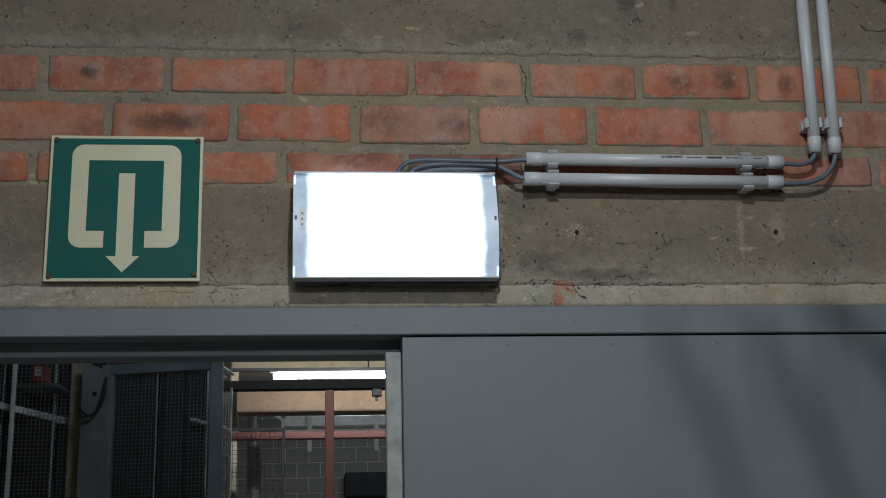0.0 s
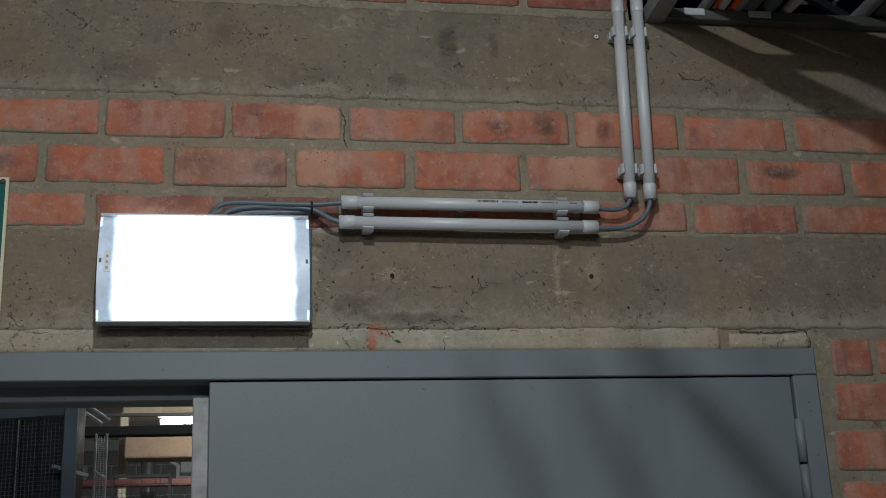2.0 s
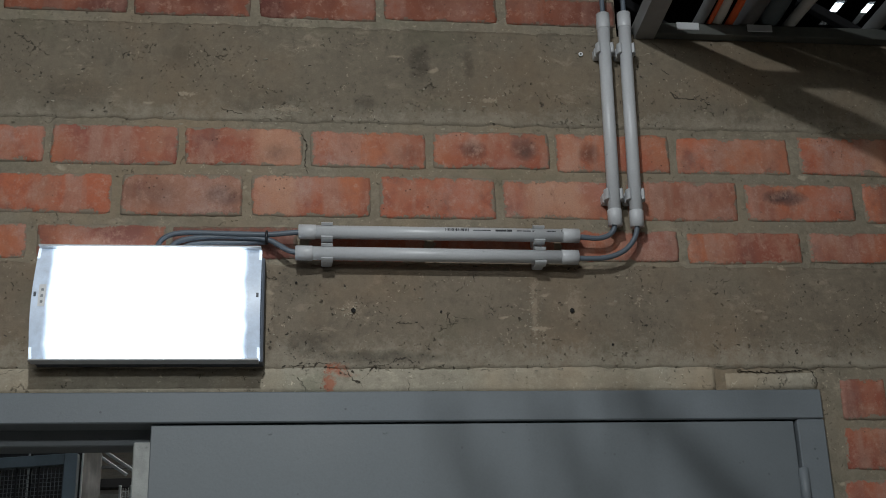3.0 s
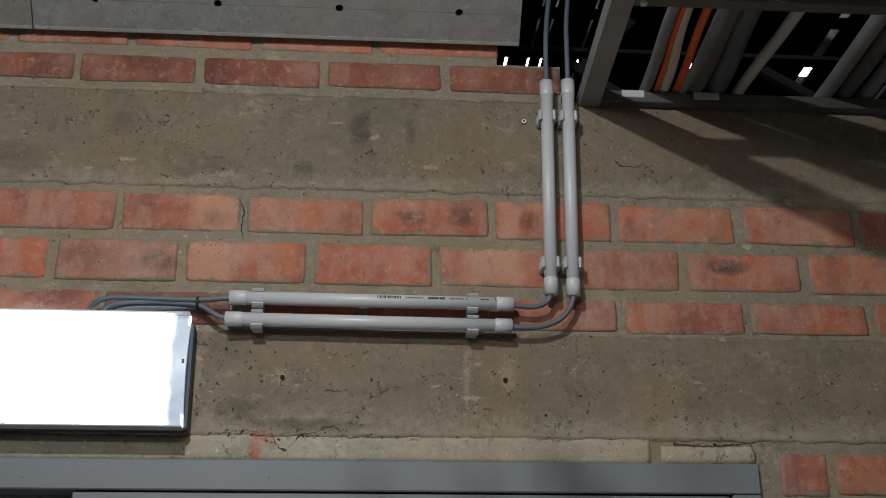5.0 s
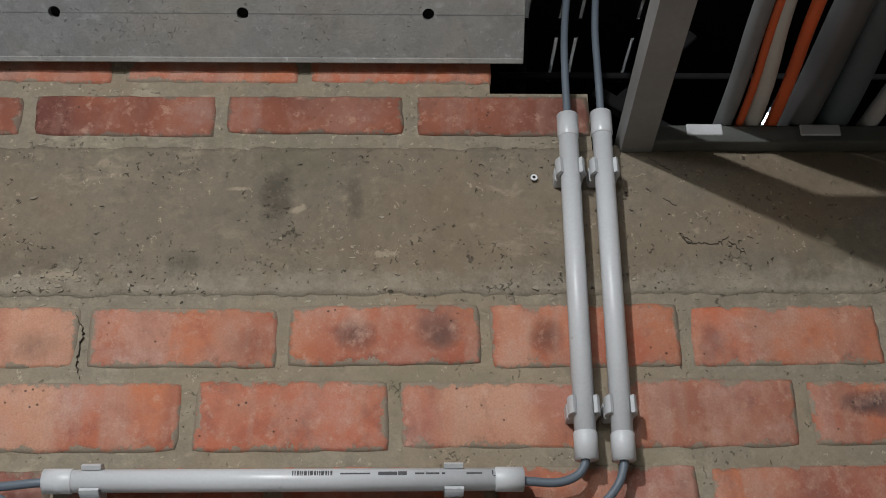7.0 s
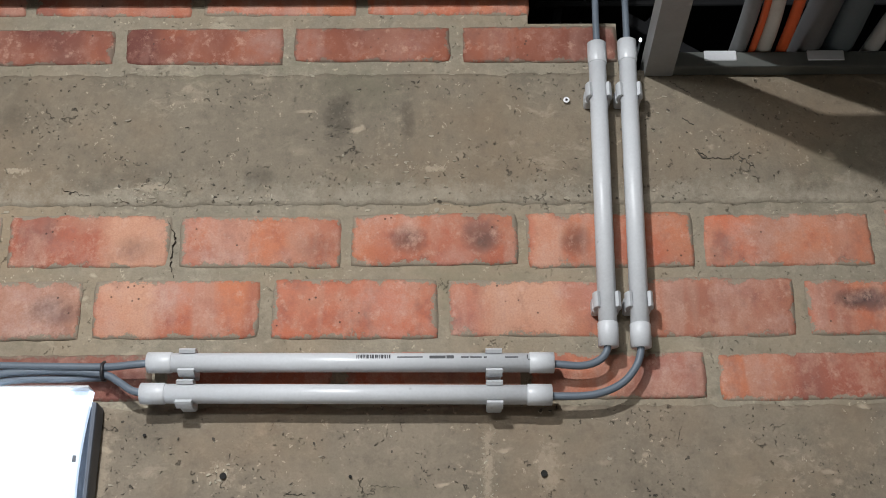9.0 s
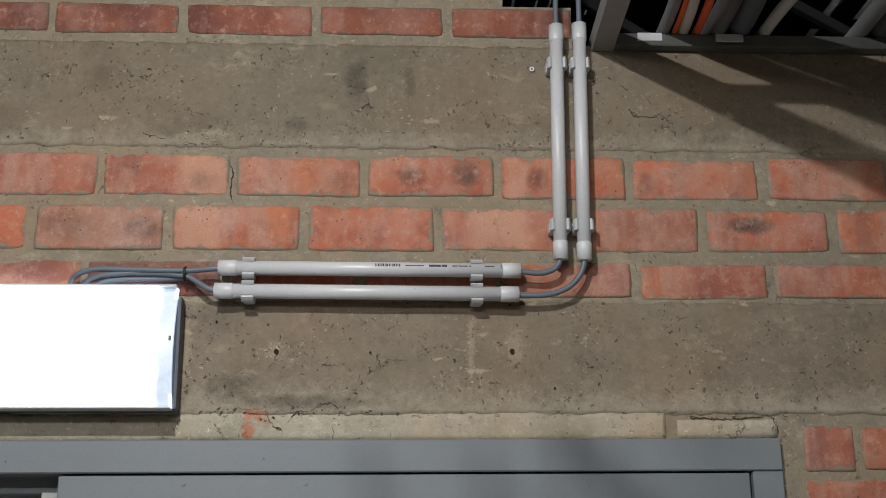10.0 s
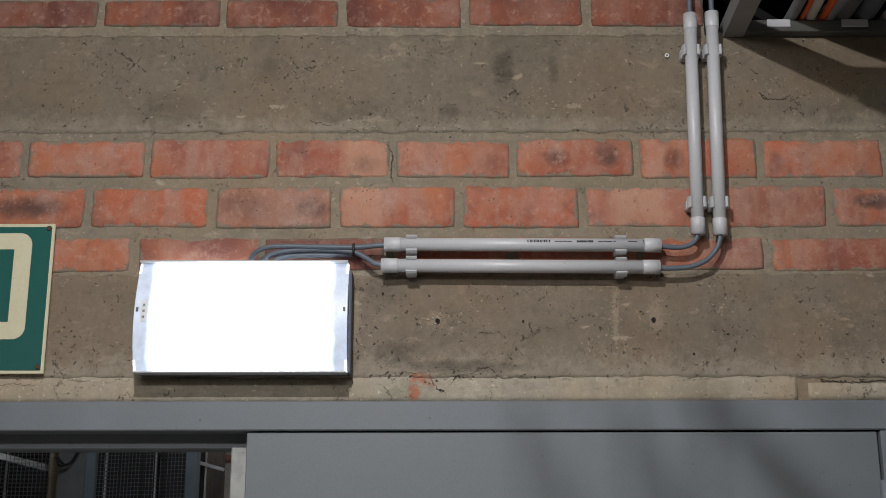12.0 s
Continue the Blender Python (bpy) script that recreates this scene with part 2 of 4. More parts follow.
def mottled(name, base, rough=0.5, metal=0.0, spread=0.25, scale=8.0, fine=160.0, bump=0.15, scratch=0.0, dirt=0.0):
    """Paint, plastic or metal with soft patches, grain, streaks and grime."""
    m, nt, b = material(name, rough, metal)
    v = coords(nt)
    n1, n2 = noisy(nt, v, scale, 5, 0.6), noisy(nt, v, fine, 3)
    c = mixc(nt, span(nt, n1, 0.3, 0.7), tuple(k * (1 - spread) for k in base), tuple(min(1, k * (1 + spread)) for k in base))
    c = mixc(nt, span(nt, n2, 0.4, 0.75, 0, 0.3), c, tuple(k * 0.8 for k in base))
    if scratch:
        s = span(nt, noisy(nt, coords(nt, (14, 14, 90)), 3.0, 4, 0.7), 0.66, 0.74, 0, scratch)
        c = mixc(nt, s, c, tuple(min(1, k * 1.9) for k in base))
    if dirt:
        s = op(nt, "MULTIPLY", span(nt, cells(nt, v, 55), 0.14, 0.08), span(nt, noisy(nt, v, 13, 2), 0.55, 0.6, 0, dirt))
        c = mixc(nt, s, c, tuple(k * 0.2 for k in base))
    r = span(nt, n1, 0.3, 0.7, max(0.05, rough - 0.1), min(1, rough + 0.12))
    finish(nt, b, c, op(nt, "ADD", n2, op(nt, "MULTIPLY", n1, 0.5)), bump, 0.0015, r)
    return m


def glow(name, colour, strength):
    m, nt, b = material(name, 0.4, 0, (0.3, 0.3, 0.31))
    b.inputs["Emission Color"].default_value = (*colour, 1)
    b.inputs["Emission Strength"].default_value = strength
    return m


CLAY = ((0.418, 2.158, 0.028, 0.012, 0.85), (0.408, 2.135, 0.012, 0.022, 0.8), (0.44, 2.150, 0.02, 0.008, 0.5))
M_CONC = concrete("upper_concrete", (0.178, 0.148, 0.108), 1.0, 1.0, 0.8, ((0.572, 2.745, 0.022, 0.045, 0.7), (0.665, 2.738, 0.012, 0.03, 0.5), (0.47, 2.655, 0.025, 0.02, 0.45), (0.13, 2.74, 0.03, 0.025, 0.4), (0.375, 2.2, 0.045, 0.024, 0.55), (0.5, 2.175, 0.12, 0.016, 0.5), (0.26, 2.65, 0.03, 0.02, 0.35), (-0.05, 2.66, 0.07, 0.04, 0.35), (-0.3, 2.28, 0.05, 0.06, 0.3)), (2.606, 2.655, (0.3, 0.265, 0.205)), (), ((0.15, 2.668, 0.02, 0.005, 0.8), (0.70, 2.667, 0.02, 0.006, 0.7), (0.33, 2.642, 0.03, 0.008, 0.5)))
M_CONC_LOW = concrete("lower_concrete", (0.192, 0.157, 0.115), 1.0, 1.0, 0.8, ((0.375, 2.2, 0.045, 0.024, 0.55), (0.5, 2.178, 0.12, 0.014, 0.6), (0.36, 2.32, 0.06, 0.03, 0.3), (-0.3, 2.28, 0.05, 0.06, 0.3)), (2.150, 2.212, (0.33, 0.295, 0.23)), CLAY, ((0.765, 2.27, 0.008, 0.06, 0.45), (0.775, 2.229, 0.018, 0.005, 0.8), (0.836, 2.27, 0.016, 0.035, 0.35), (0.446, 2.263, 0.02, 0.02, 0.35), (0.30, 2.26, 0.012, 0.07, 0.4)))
M_LIP = concrete("pale_mortar", (0.36, 0.325, 0.256), 0.7, 0.8, 0.6, (), None, CLAY)
M_MORTAR = concrete("brick_mortar", (0.235, 0.202, 0.15), 0.5, 0.8, 0.4)
M_HALL = concrete("hall_concrete", (0.3, 0.29, 0.27), 0.6, 0.5, 0.5)
# near-black, so the space behind the opening reads as unlit
M_VOID = concrete("void_dark", (0.03, 0.029, 0.028), 0.6, 0.4, 0.4)
M_FLOOR = concrete("floor_concrete", (0.5, 0.485, 0.46), 0.5, 0.5, 0.6)
M_OCHRE = concrete("ochre_concrete", (0.4, 0.35, 0.26), 0.6, 0.5, 0.5)
M_BROWN = concrete("brown_concrete", (0.13, 0.092, 0.064), 0.8, 0.5, 0.5)
M_BRICK = brick_stuff("red_brick")
M_DOOR = mottled("grey_door_paint", (0.162, 0.183, 0.2), 0.5, 0, 0.1, 3.0, 240, 0.12, 0.1, 0.3)
M_FRAME = mottled("grey_frame_paint", (0.162, 0.183, 0.202), 0.52, 0, 0.13, 5.0, 240, 0.16, 0.18, 0.5)
M_EDGE = mottled("worn_door_edge", (0.34, 0.35, 0.34), 0.6, 0.0, 0.3, 30, 240, 0.3, 0.5, 0.6)
M_PVC = mottled("grey_pvc", (0.52, 0.532, 0.553), 0.36, 0, 0.06, 6, 300, 0.05, 0.15, 0.25)
M_CLIP = mottled("grey_clip_plastic", (0.5, 0.515, 0.535), 0.42, 0, 0.08, 12, 300, 0.08, 0.1, 0.2)
M_CABLE = mottled("blue_grey_cable", (0.105, 0.128, 0.158), 0.45, 0, 0.12, 10, 300, 0.1)
M_TIE = mottled("black_tie", (0.015, 0.015, 0.017), 0.4)
M_INK = mottled("black_ink", (0.03, 0.03, 0.035), 0.6)
M_GALV = mottled("galvanised_sheet", (0.66, 0.685, 0.695), 0.5, 0.1, 0.3, 9, 60, 0.14, 0.8, 0.5)
M_STEEL = mottled("grey_steel", (0.22, 0.235, 0.25), 0.45, 0.35, 0.2, 10, 120, 0.15, 0.3, 0.3)
M_RAIL = mottled("dull_zinc", (0.24, 0.24, 0.235), 0.55, 0.2, 0.2, 10, 120, 0.15, 0.3, 0.3)
M_BLACKST = mottled("black_steel", (0.022, 0.023, 0.026), 0.5, 0.1, 0.3, 9, 120, 0.15)
M_RUNG = mottled("dark_green_grey_steel", (0.085, 0.09, 0.083), 0.45, 0.1, 0.3, 9, 120, 0.15)
# colour holds tray, braces and beam in deep shade; the wall box is black
M_SHADEBLACK = mottled("shade_black_steel", (0.014, 0.014, 0.015), 0.8, 0, 0.3)
M_SHADEBLACK.node_tree.nodes["Principled BSDF"].inputs["Specular IOR Level"].default_value = 0.08
M_GATE = mottled("blue_grey_gate_paint", (0.16, 0.2, 0.235), 0.5, 0, 0.2)
M_OXIDE = mottled("bright_red_oxide", (0.085, 0.017, 0.012), 0.55, 0, 0.3, 9, 120, 0.2)
M_RUST = mottled("red_oxide_steel", (0.065, 0.014, 0.01), 0.6, 0, 0.3, 9, 120, 0.2)
M_WHITE = mottled("white_plastic", (0.75, 0.76, 0.78), 0.35, 0, 0.04)
M_SHELL = mottled("dark_lamp_base", (0.07, 0.08, 0.1), 0.5, 0, 0.1)
M_GREEN = mottled("green_sign_face", (0.0, 0.088, 0.074), 0.7, 0, 0.1, 5, 200, 0.04, 0.03, 0.1)
M_CREAM = mottled("cream_sign_film", (0.63, 0.6, 0.42), 0.4, 0, 0.06, 9, 200, 0.05, 0.0, 0.3)
M_SCREW = mottled("rusty_screw", (0.09, 0.06, 0.04), 0.6, 0.4, 0.4, 90)
# near-black plugs: the shade inside holes, bores and keyhole is coloured in
M_HOLE = mottled("dark_hole", (0.012, 0.011, 0.01), 0.95)
# flat dark colour for the shade inside cracks and cavities
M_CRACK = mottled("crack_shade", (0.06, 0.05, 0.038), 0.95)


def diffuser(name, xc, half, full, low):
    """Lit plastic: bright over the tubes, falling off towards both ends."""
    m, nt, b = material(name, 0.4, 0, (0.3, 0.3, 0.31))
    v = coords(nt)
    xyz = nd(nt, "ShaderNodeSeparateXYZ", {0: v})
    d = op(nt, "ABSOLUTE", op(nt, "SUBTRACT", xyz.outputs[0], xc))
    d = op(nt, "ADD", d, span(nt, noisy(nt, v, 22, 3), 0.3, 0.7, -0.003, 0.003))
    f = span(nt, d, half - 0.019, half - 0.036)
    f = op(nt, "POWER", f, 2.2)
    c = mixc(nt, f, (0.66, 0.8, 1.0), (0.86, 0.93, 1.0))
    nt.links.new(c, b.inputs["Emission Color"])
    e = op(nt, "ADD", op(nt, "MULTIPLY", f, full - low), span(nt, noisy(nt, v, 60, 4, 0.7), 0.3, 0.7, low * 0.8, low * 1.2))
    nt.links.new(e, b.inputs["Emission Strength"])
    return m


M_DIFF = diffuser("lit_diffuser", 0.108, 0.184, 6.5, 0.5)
M_DIFFRIM = glow("bright_diffuser_corner", (0.8, 0.9, 1.0), 1.3)
M_TUBE = glow("lit_tube", (1.0, 0.96, 0.88), 14.0)
M_CAB = {
    "slate": mottled("slate_cable", (0.17, 0.175, 0.18), 0.5),
    "orange": mottled("orange_cable", (0.62, 0.105, 0.025), 0.5, 0, 0.15),
    "pale": mottled("pale_grey_cable", (0.5, 0.49, 0.455), 0.5, 0, 0.12),
    "black": mottled("black_cable", (0.085, 0.087, 0.09), 0.5, 0, 0.25),
    "navy": mottled("navy_cable", (0.075, 0.095, 0.107), 0.5, 0, 0.25),
    "grey": mottled("mid_grey_cable", (0.4, 0.4, 0.39), 0.5, 0, 0.12),
}


# ---- mesh helpers ----
def part(name, bm, mat, parent=None, label=""):
    me = bpy.data.meshes.new(name)
    for e in bm.edges:
        if len(e.link_faces) == 2 and e.calc_face_angle() > 0.65:
            e.smooth = False
    bm.to_mesh(me)
    bm.free()
    me.materials.append(mat)
    ob = new(name, me)
    if parent is not None:
        ob.parent = parent
    if label:
        ob["label"] = label
    return ob


def thing(name, label, category, group="", kind="", at=(0, 0, 0)):
    ob = tagged(new(name), label, category, group, kind)
    ob.location = at
    return ob


def add_box(bm, lo, hi, bevel=0.0, seg=1):
    g = bmesh.ops.create_cube(bm, size=1.0)
    size, mid = [h - l for l, h in zip(lo, hi)], [(h + l) / 2 for l, h in zip(lo, hi)]
    bmesh.ops.transform(bm, verts=g["verts"], matrix=Matrix.LocRotScale(mid, None, size))
    if bevel:
        es = list({e for v in g["verts"] for e in v.link_edges})
        bmesh.ops.bevel(bm, geom=es, offset=bevel, segments=seg, profile=0.6, affect="EDGES")
    return bm


def box(lo, hi, bevel=0.0, seg=1):
    return add_box(bmesh.new(), lo, hi, bevel, seg)


def smooth_line(pts, n=6):
    """A Catmull-Rom line through the points."""
    p = [Vector(q) for q in pts]
    if len(p) < 3:
        return p
    p = [p[0] * 2 - p[1]] + p + [p[-1] * 2 - p[-2]]
    out = []
    for i in range(1, len(p) - 2):
        a, b, c, d = p[i - 1:i + 3]
        for k in range(n):
            t = k / n
            out.append(0.5 * (2 * b + (c - a) * t + (2 * a - 5 * b + 4 * c - d) * t * t + (3 * b - a - 3 * c + d) * t ** 3))
    return out + [p[-2]]


def add_tube(bm, line, radius, sides=14, cap=True):
    """radius: a number, or one for each point of the line."""
    rs = radius if isinstance(radius, (list, tuple)) else [radius] * len(line)
    line = [Vector(q) for q in line]
    d = (line[1] - line[0]).normalized()
    u = d.orthogonal().normalized()
    rings = []
    for i, p in enumerate(line):
        t = (line[min(i + 1, len(line) - 1)] - line[max(i - 1, 0)])
        t = t.normalized() if t.length > 1e-9 else d
        u = (u - t * u.dot(t)).normalized()
        w = t.cross(u)
        rings.append([bm.verts.new(p + rs[i] * (math.cos(a) * u + math.sin(a) * w)) for a in [2 * math.pi * k / sides for k in range(sides)]])
    for a, b in zip(rings, rings[1:]):
        for k in range(sides):
            f = bm.faces.new((a[k], a[(k + 1) % sides], b[(k + 1) % sides], b[k]))
            f.smooth = True
    if cap:
        bm.faces.new(rings[0][::-1])
        bm.faces.new(rings[-1])
    return bm


def tube(line, radius, sides=14, cap=True):
    return add_tube(bmesh.new(), line, radius, sides, cap)


def sheet(x0, x1, z0, z1, y, step, amp, ragged, depth, seed):
    """An upright slab whose front is uneven and whose upper and lower edges are ragged."""
    nx, nz = max(2, int((x1 - x0) / step)), max(2, int((z1 - z0) / step))
    bm = bmesh.new()
    grid = []
    for j in range(nz + 1):
        row = []
        for i in range(nx + 1):
            x, z = x0 + (x1 - x0) * i / nx, z0 + (z1 - z0) * j / nz
            if j in (0, nz):
                e = noise.noise((x * 26, seed, j)) + 0.6 * noise.noise((x * 90, seed, j))
                z += ragged * e
            dy = amp * (noise.noise((x * 9, z * 9, seed)) + 0.5 * noise.noise((x * 37, z * 37, seed)) + 0.25 * noise.noise((x * 110, z * 110, seed)))
            if j in (0, nz):
                dy += 0.002
            row.append(bm.verts.new((x, y + dy, z)))
        grid.append(row)
    for j in range(nz):
        for i in range(nx):
            bm.faces.new((grid[j][i], grid[j][i + 1], grid[j + 1][i + 1], grid[j + 1][i]))
    rim = grid[0] + [r[-1] for r in grid[1:]] + grid[-1][-2::-1] + [r[0] for r in grid[-2:0:-1]]
    back = [bm.verts.new((v.co.x, y + depth, v.co.z)) for v in rim]
    for k in range(len(rim)):
        n = (k + 1) % len(rim)
        bm.faces.new((rim[n], rim[k], back[k], back[n]))
    for f in bm.faces:
        f.smooth = True
    return bm


def structure(name, bm, mat, label, category):
    return tagged(part(name, bm, mat), label, category, kind="structure")


# ---- the wall with its lintels and openings ----
WX0, WX1, DOOR_L, DOOR_R, HEAD = -3.0, 3.4, -1.02, 1.262, 2.118
core = bmesh.new()  # the mortar bed, a shade behind the brick faces
for lo, hi in (
    ((WX0, 0.0025, 0.0), (DOOR_L, 0.25, HEAD)), ((DOOR_R, 0.0025, 0.0), (WX1, 0.25, HEAD)),
    ((WX0, 0.0025, HEAD), (WX1, 0.25, 2.806)), ((WX0, 0.0025, 2.806), (0.955, 0.25, 2.892)),
    ((WX0, 0.0025, 2.892), (0.832, 0.25, 3.75)), ((2.6, 0.0025, 2.806), (WX1, 0.25, 3.75)), ((0.832, 0.0025, 3.55), (2.6, 0.25, 3.75)),
):
    add_box(core, lo, hi)
wall = structure("wall_north", core, M_MORTAR, "old red brick wall with grey mortar and concrete lintels", "wall")
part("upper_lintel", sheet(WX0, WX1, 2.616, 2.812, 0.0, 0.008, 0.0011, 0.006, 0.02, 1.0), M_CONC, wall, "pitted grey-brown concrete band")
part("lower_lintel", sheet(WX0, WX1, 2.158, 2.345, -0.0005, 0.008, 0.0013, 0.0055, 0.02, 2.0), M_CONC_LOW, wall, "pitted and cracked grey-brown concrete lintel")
part("mortar_strip", sheet(WX0, 1.078, 2.117, 2.161, -0.0006, 0.008, 0.0008, 0.003, 0.02, 3.0), M_LIP, wall, "pale crumbling mortar strip above the door frame")
part("mortar_block", sheet(1.098, 1.262, 2.119, 2.149, -0.0003, 0.008, 0.0008, 0.003, 0.02, 4.0), M_LIP, wall, "pale mortar patch")

# ---- rooms round it ----
# unseen shell added to bounce light back; the floor is pale for it
structure("floor", box((-3.0, -4.5, -0.1), (3.4, 14.2, 0.0)), M_FLOOR, "unseen concrete floor, pale to bounce light upward", "floor")
structure("ceiling", box((-3.0, -4.5, 3.75), (3.4, 14.2, 3.9)), M_HALL, "grey concrete ceiling", "ceiling")
structure("wall_south", box((-3.0, -4.7, 0.0), (3.4, -4.5, 3.75)), M_HALL, "unseen plain concrete wall closing the rooms", "wall")
structure("wall_west", box((-3.2, -4.7, 0.0), (-3.0, 14.2, 3.75)), M_HALL, "unseen plain concrete wall closing the rooms", "wall")
structure("wall_east", box((3.4, -4.7, 0.0), (3.6, 14.2, 3.75)), M_HALL, "unseen plain concrete wall closing the rooms", "wall")
# added closed box; its near-black colour stands in for unlit space
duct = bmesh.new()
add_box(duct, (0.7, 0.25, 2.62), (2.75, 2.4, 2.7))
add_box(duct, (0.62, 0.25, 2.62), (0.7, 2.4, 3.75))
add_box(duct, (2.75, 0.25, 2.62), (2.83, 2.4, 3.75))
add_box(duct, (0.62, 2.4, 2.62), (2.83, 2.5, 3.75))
structure("cable_chamber", duct, M_VOID, "near-black box added to keep the wall opening in shade", "wall")
structure("chamber_ceiling", box((0.7, 0.25, 3.6), (2.75, 2.4, 3.7)), M_HALL, "grey concrete chamber ceiling", "ceiling")

# ---- door ----
frame_ob = tagged(new("door_frame"), "grey painted steel double door frame", "door frame", kind="structure")
bm = box((DOOR_L, -0.012, 2.066), (DOOR_R, 0.05, 2.117), 0.002)
part("frame_head", bm, M_FRAME, frame_ob)
part("frame_stop", box((DOOR_L + 0.05, 0.052, 2.04), (DOOR_R - 0.05, 0.12, 2.098), 0.002), M_FRAME, frame_ob)
part("frame_jamb", box((1.2125, -0.012, 0.0), (DOOR_R, 0.12, 2.0645), 0.002), M_FRAME, frame_ob)
part("frame_jamb", box((DOOR_L, -0.012, 0.0), (DOOR_L + 0.05, 0.12, 2.0645), 0.002), M_FRAME, frame_ob)
leaf = tagged(new("door_leaf"), "closed grey painted steel door leaf with scuffs", "door", kind="structure")
part("panel", box((0.118, -0.007, 0.01), (1.208, 0.036, 2.0625), 0.0015), M_DOOR, leaf)
part("meeting_edge", box((0.089, 0.012, 0.01), (0.1175, 0.034, 2.039), 0.002), M_EDGE, leaf, "worn bare metal edge strip")
for z in (1.81, 1.05, 0.25):
    hinge = part("hinge", tube([(1.211, -0.016, z), (1.211, -0.016, z + 0.085)], 0.0085, 12), M_FRAME, leaf)
    part("pin", tube([(1.211, -0.016, z + 0.09), (1.211, -0.016, z + 0.17)], 0.0085, 12), M_FRAME, hinge)
for x in (0.31, 0.5, 0.7):
    part("screw", tube([(x, -0.007, 2.05), (x, -0.0085, 2.05)], 0.004, 12), M_DOOR, leaf)

# ---- emergency lamp ----
LX0, LX1, LZ0, LZ1 = -0.076, 0.292, 2.163, 2.356
lamp = thing("wall_lamp", "lit white rectangular bulkhead lamp fixed to the wall", "lamp", at=(0.108, 0, 2.16))


def lamp_y(s):
    """How far the front stands out, s from the lower edge (0) to the upper (1)."""
    return -0.043 - 0.024 * math.sin(math.pi * min(1, max(0, s)) ** 0.9) + 0.006 * s


def lamp_sheet(x0, x1, s0, s1, lift, n=14):
    b = bmesh.new()
    rows = []
    for k in range(n + 1):
        s = s0 + (s1 - s0) * k / n
        rows.append([b.verts.new((x, lamp_y(s) - lift, LZ0 + (LZ1 - LZ0) * s)) for x in (x0, x1)])
    for p, q in zip(rows, rows[1:]):
        b.faces.new((p[0], p[1], q[1], q[0])).smooth = True
    rim = [r[0] for r in rows][::-1] + [r[1] for r in rows]
    back = [b.verts.new((v.co.x, v.co.y + 0.008 + lift, v.co.z)) for v in rim]
    for k in range(len(rim)):
        m = (k + 1) % len(rim)
        b.faces.new((rim[k], rim[m], back[m], back[k]))
    b.faces.new(back[::-1])
    bmesh.ops.recalc_face_normals(b, faces=b.faces)
    return b


def under(ob, parent):
    ob.parent = parent
    ob.matrix_parent_inverse = Matrix.Translation(parent.location).inverted()
    return ob


under(part("base", box((LX0 + 0.004, -0.036, LZ0 - 0.002), (LX1 + 0.006, 0.0, LZ1 - 0.012), 0.004, 2), M_SHELL), lamp)
for z0, y0 in ((LZ1 + 0.0004, -0.052), (LZ0 - 0.0034, -0.058)):
    under(part("bezel", box((LX0 + 0.001, y0, z0), (LX1 - 0.001, -0.03, z0 + 0.003), 0.0008), M_CLIP), lamp)
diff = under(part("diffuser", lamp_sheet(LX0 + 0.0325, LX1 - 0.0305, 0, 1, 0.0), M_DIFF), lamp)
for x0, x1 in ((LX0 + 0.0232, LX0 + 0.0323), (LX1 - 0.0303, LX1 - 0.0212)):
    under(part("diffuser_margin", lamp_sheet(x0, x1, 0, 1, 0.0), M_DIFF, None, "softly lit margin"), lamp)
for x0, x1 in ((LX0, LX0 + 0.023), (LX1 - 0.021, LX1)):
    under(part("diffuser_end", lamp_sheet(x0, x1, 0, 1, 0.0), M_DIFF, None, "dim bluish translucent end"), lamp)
    for s0, s1 in ((0.0, 0.1), (0.9, 1.0)):
        xe = x0 if x0 == LX0 else x1 - 0.004
        under(part("corner_lug", lamp_sheet(xe, xe + 0.004, s0, s1, 0.001, 3), M_DIFFRIM), lamp)
    xm = x0 + 0.003 if x0 == LX0 else x1 - 0.007
    under(part("catch", lamp_sheet(xm, xm + 0.004, 0.53, 0.57, 0.001, 2), M_SHELL), lamp)
tag = under(part("label", lamp_sheet(LX0 + 0.011, LX0 + 0.022, 0.44, 0.64, 0.0008, 4), M_WHITE, None, "small white label with grey marks"), lamp)
for k in range(3):
    s = 0.47 + 0.055 * k
    ob = part("mark", lamp_sheet(LX0 + 0.0145, LX0 + 0.0185, s, s + 0.022, 0.0014, 2), M_STEEL)
    under(ob, lamp)

# ---- conduits ----
PY = -0.031
PR = 0.0118


def conduit(a, b, caps, label):
    ob = thing("conduit", label, "conduit", "grey cable conduits", at=a)
    a, b = Vector(a), Vector(b)
    d = (b - a).normalized()
    under(part("tube", tube([a + d * 0.004, b - d * 0.004], PR, 24), M_PVC), ob)
    for end, sgn, length in ((a, 1, caps[0]), (b, -1, caps[1])):
        p, q = end, end + d * sgn * length
        r = 0.0129
        line = [p + d * sgn * 0.0035, p, p + d * sgn * 0.0006, q - d * sgn * 0.001, q, q]
        under(part("coupler", tube(line, [0.0105, r - 0.001, r, r, r - 0.0006, PR], 24), M_PVC), ob)
    return ob


H1 = conduit((0.353, PY, 2.393), (0.846, PY, 2.3905), (0.03, 0.03), "grey plastic conduit with printed marks, fixed level on the brick wall")
H2 = conduit((0.348, PY, 2.3545), (0.842, PY, 2.3505), (0.03, 0.03), "grey plastic conduit fixed level below its twin")
V1 = conduit((0.9135, PY, 2.4105), (0.9214, PY, 2.8385), (0.03, 0.032), "grey plastic conduit fixed upright on the brick wall")
V2 = conduit((0.953, PY, 2.409), (0.9624, PY, 2.842), (0.03, 0.032), "grey plastic conduit fixed upright beside its twin")


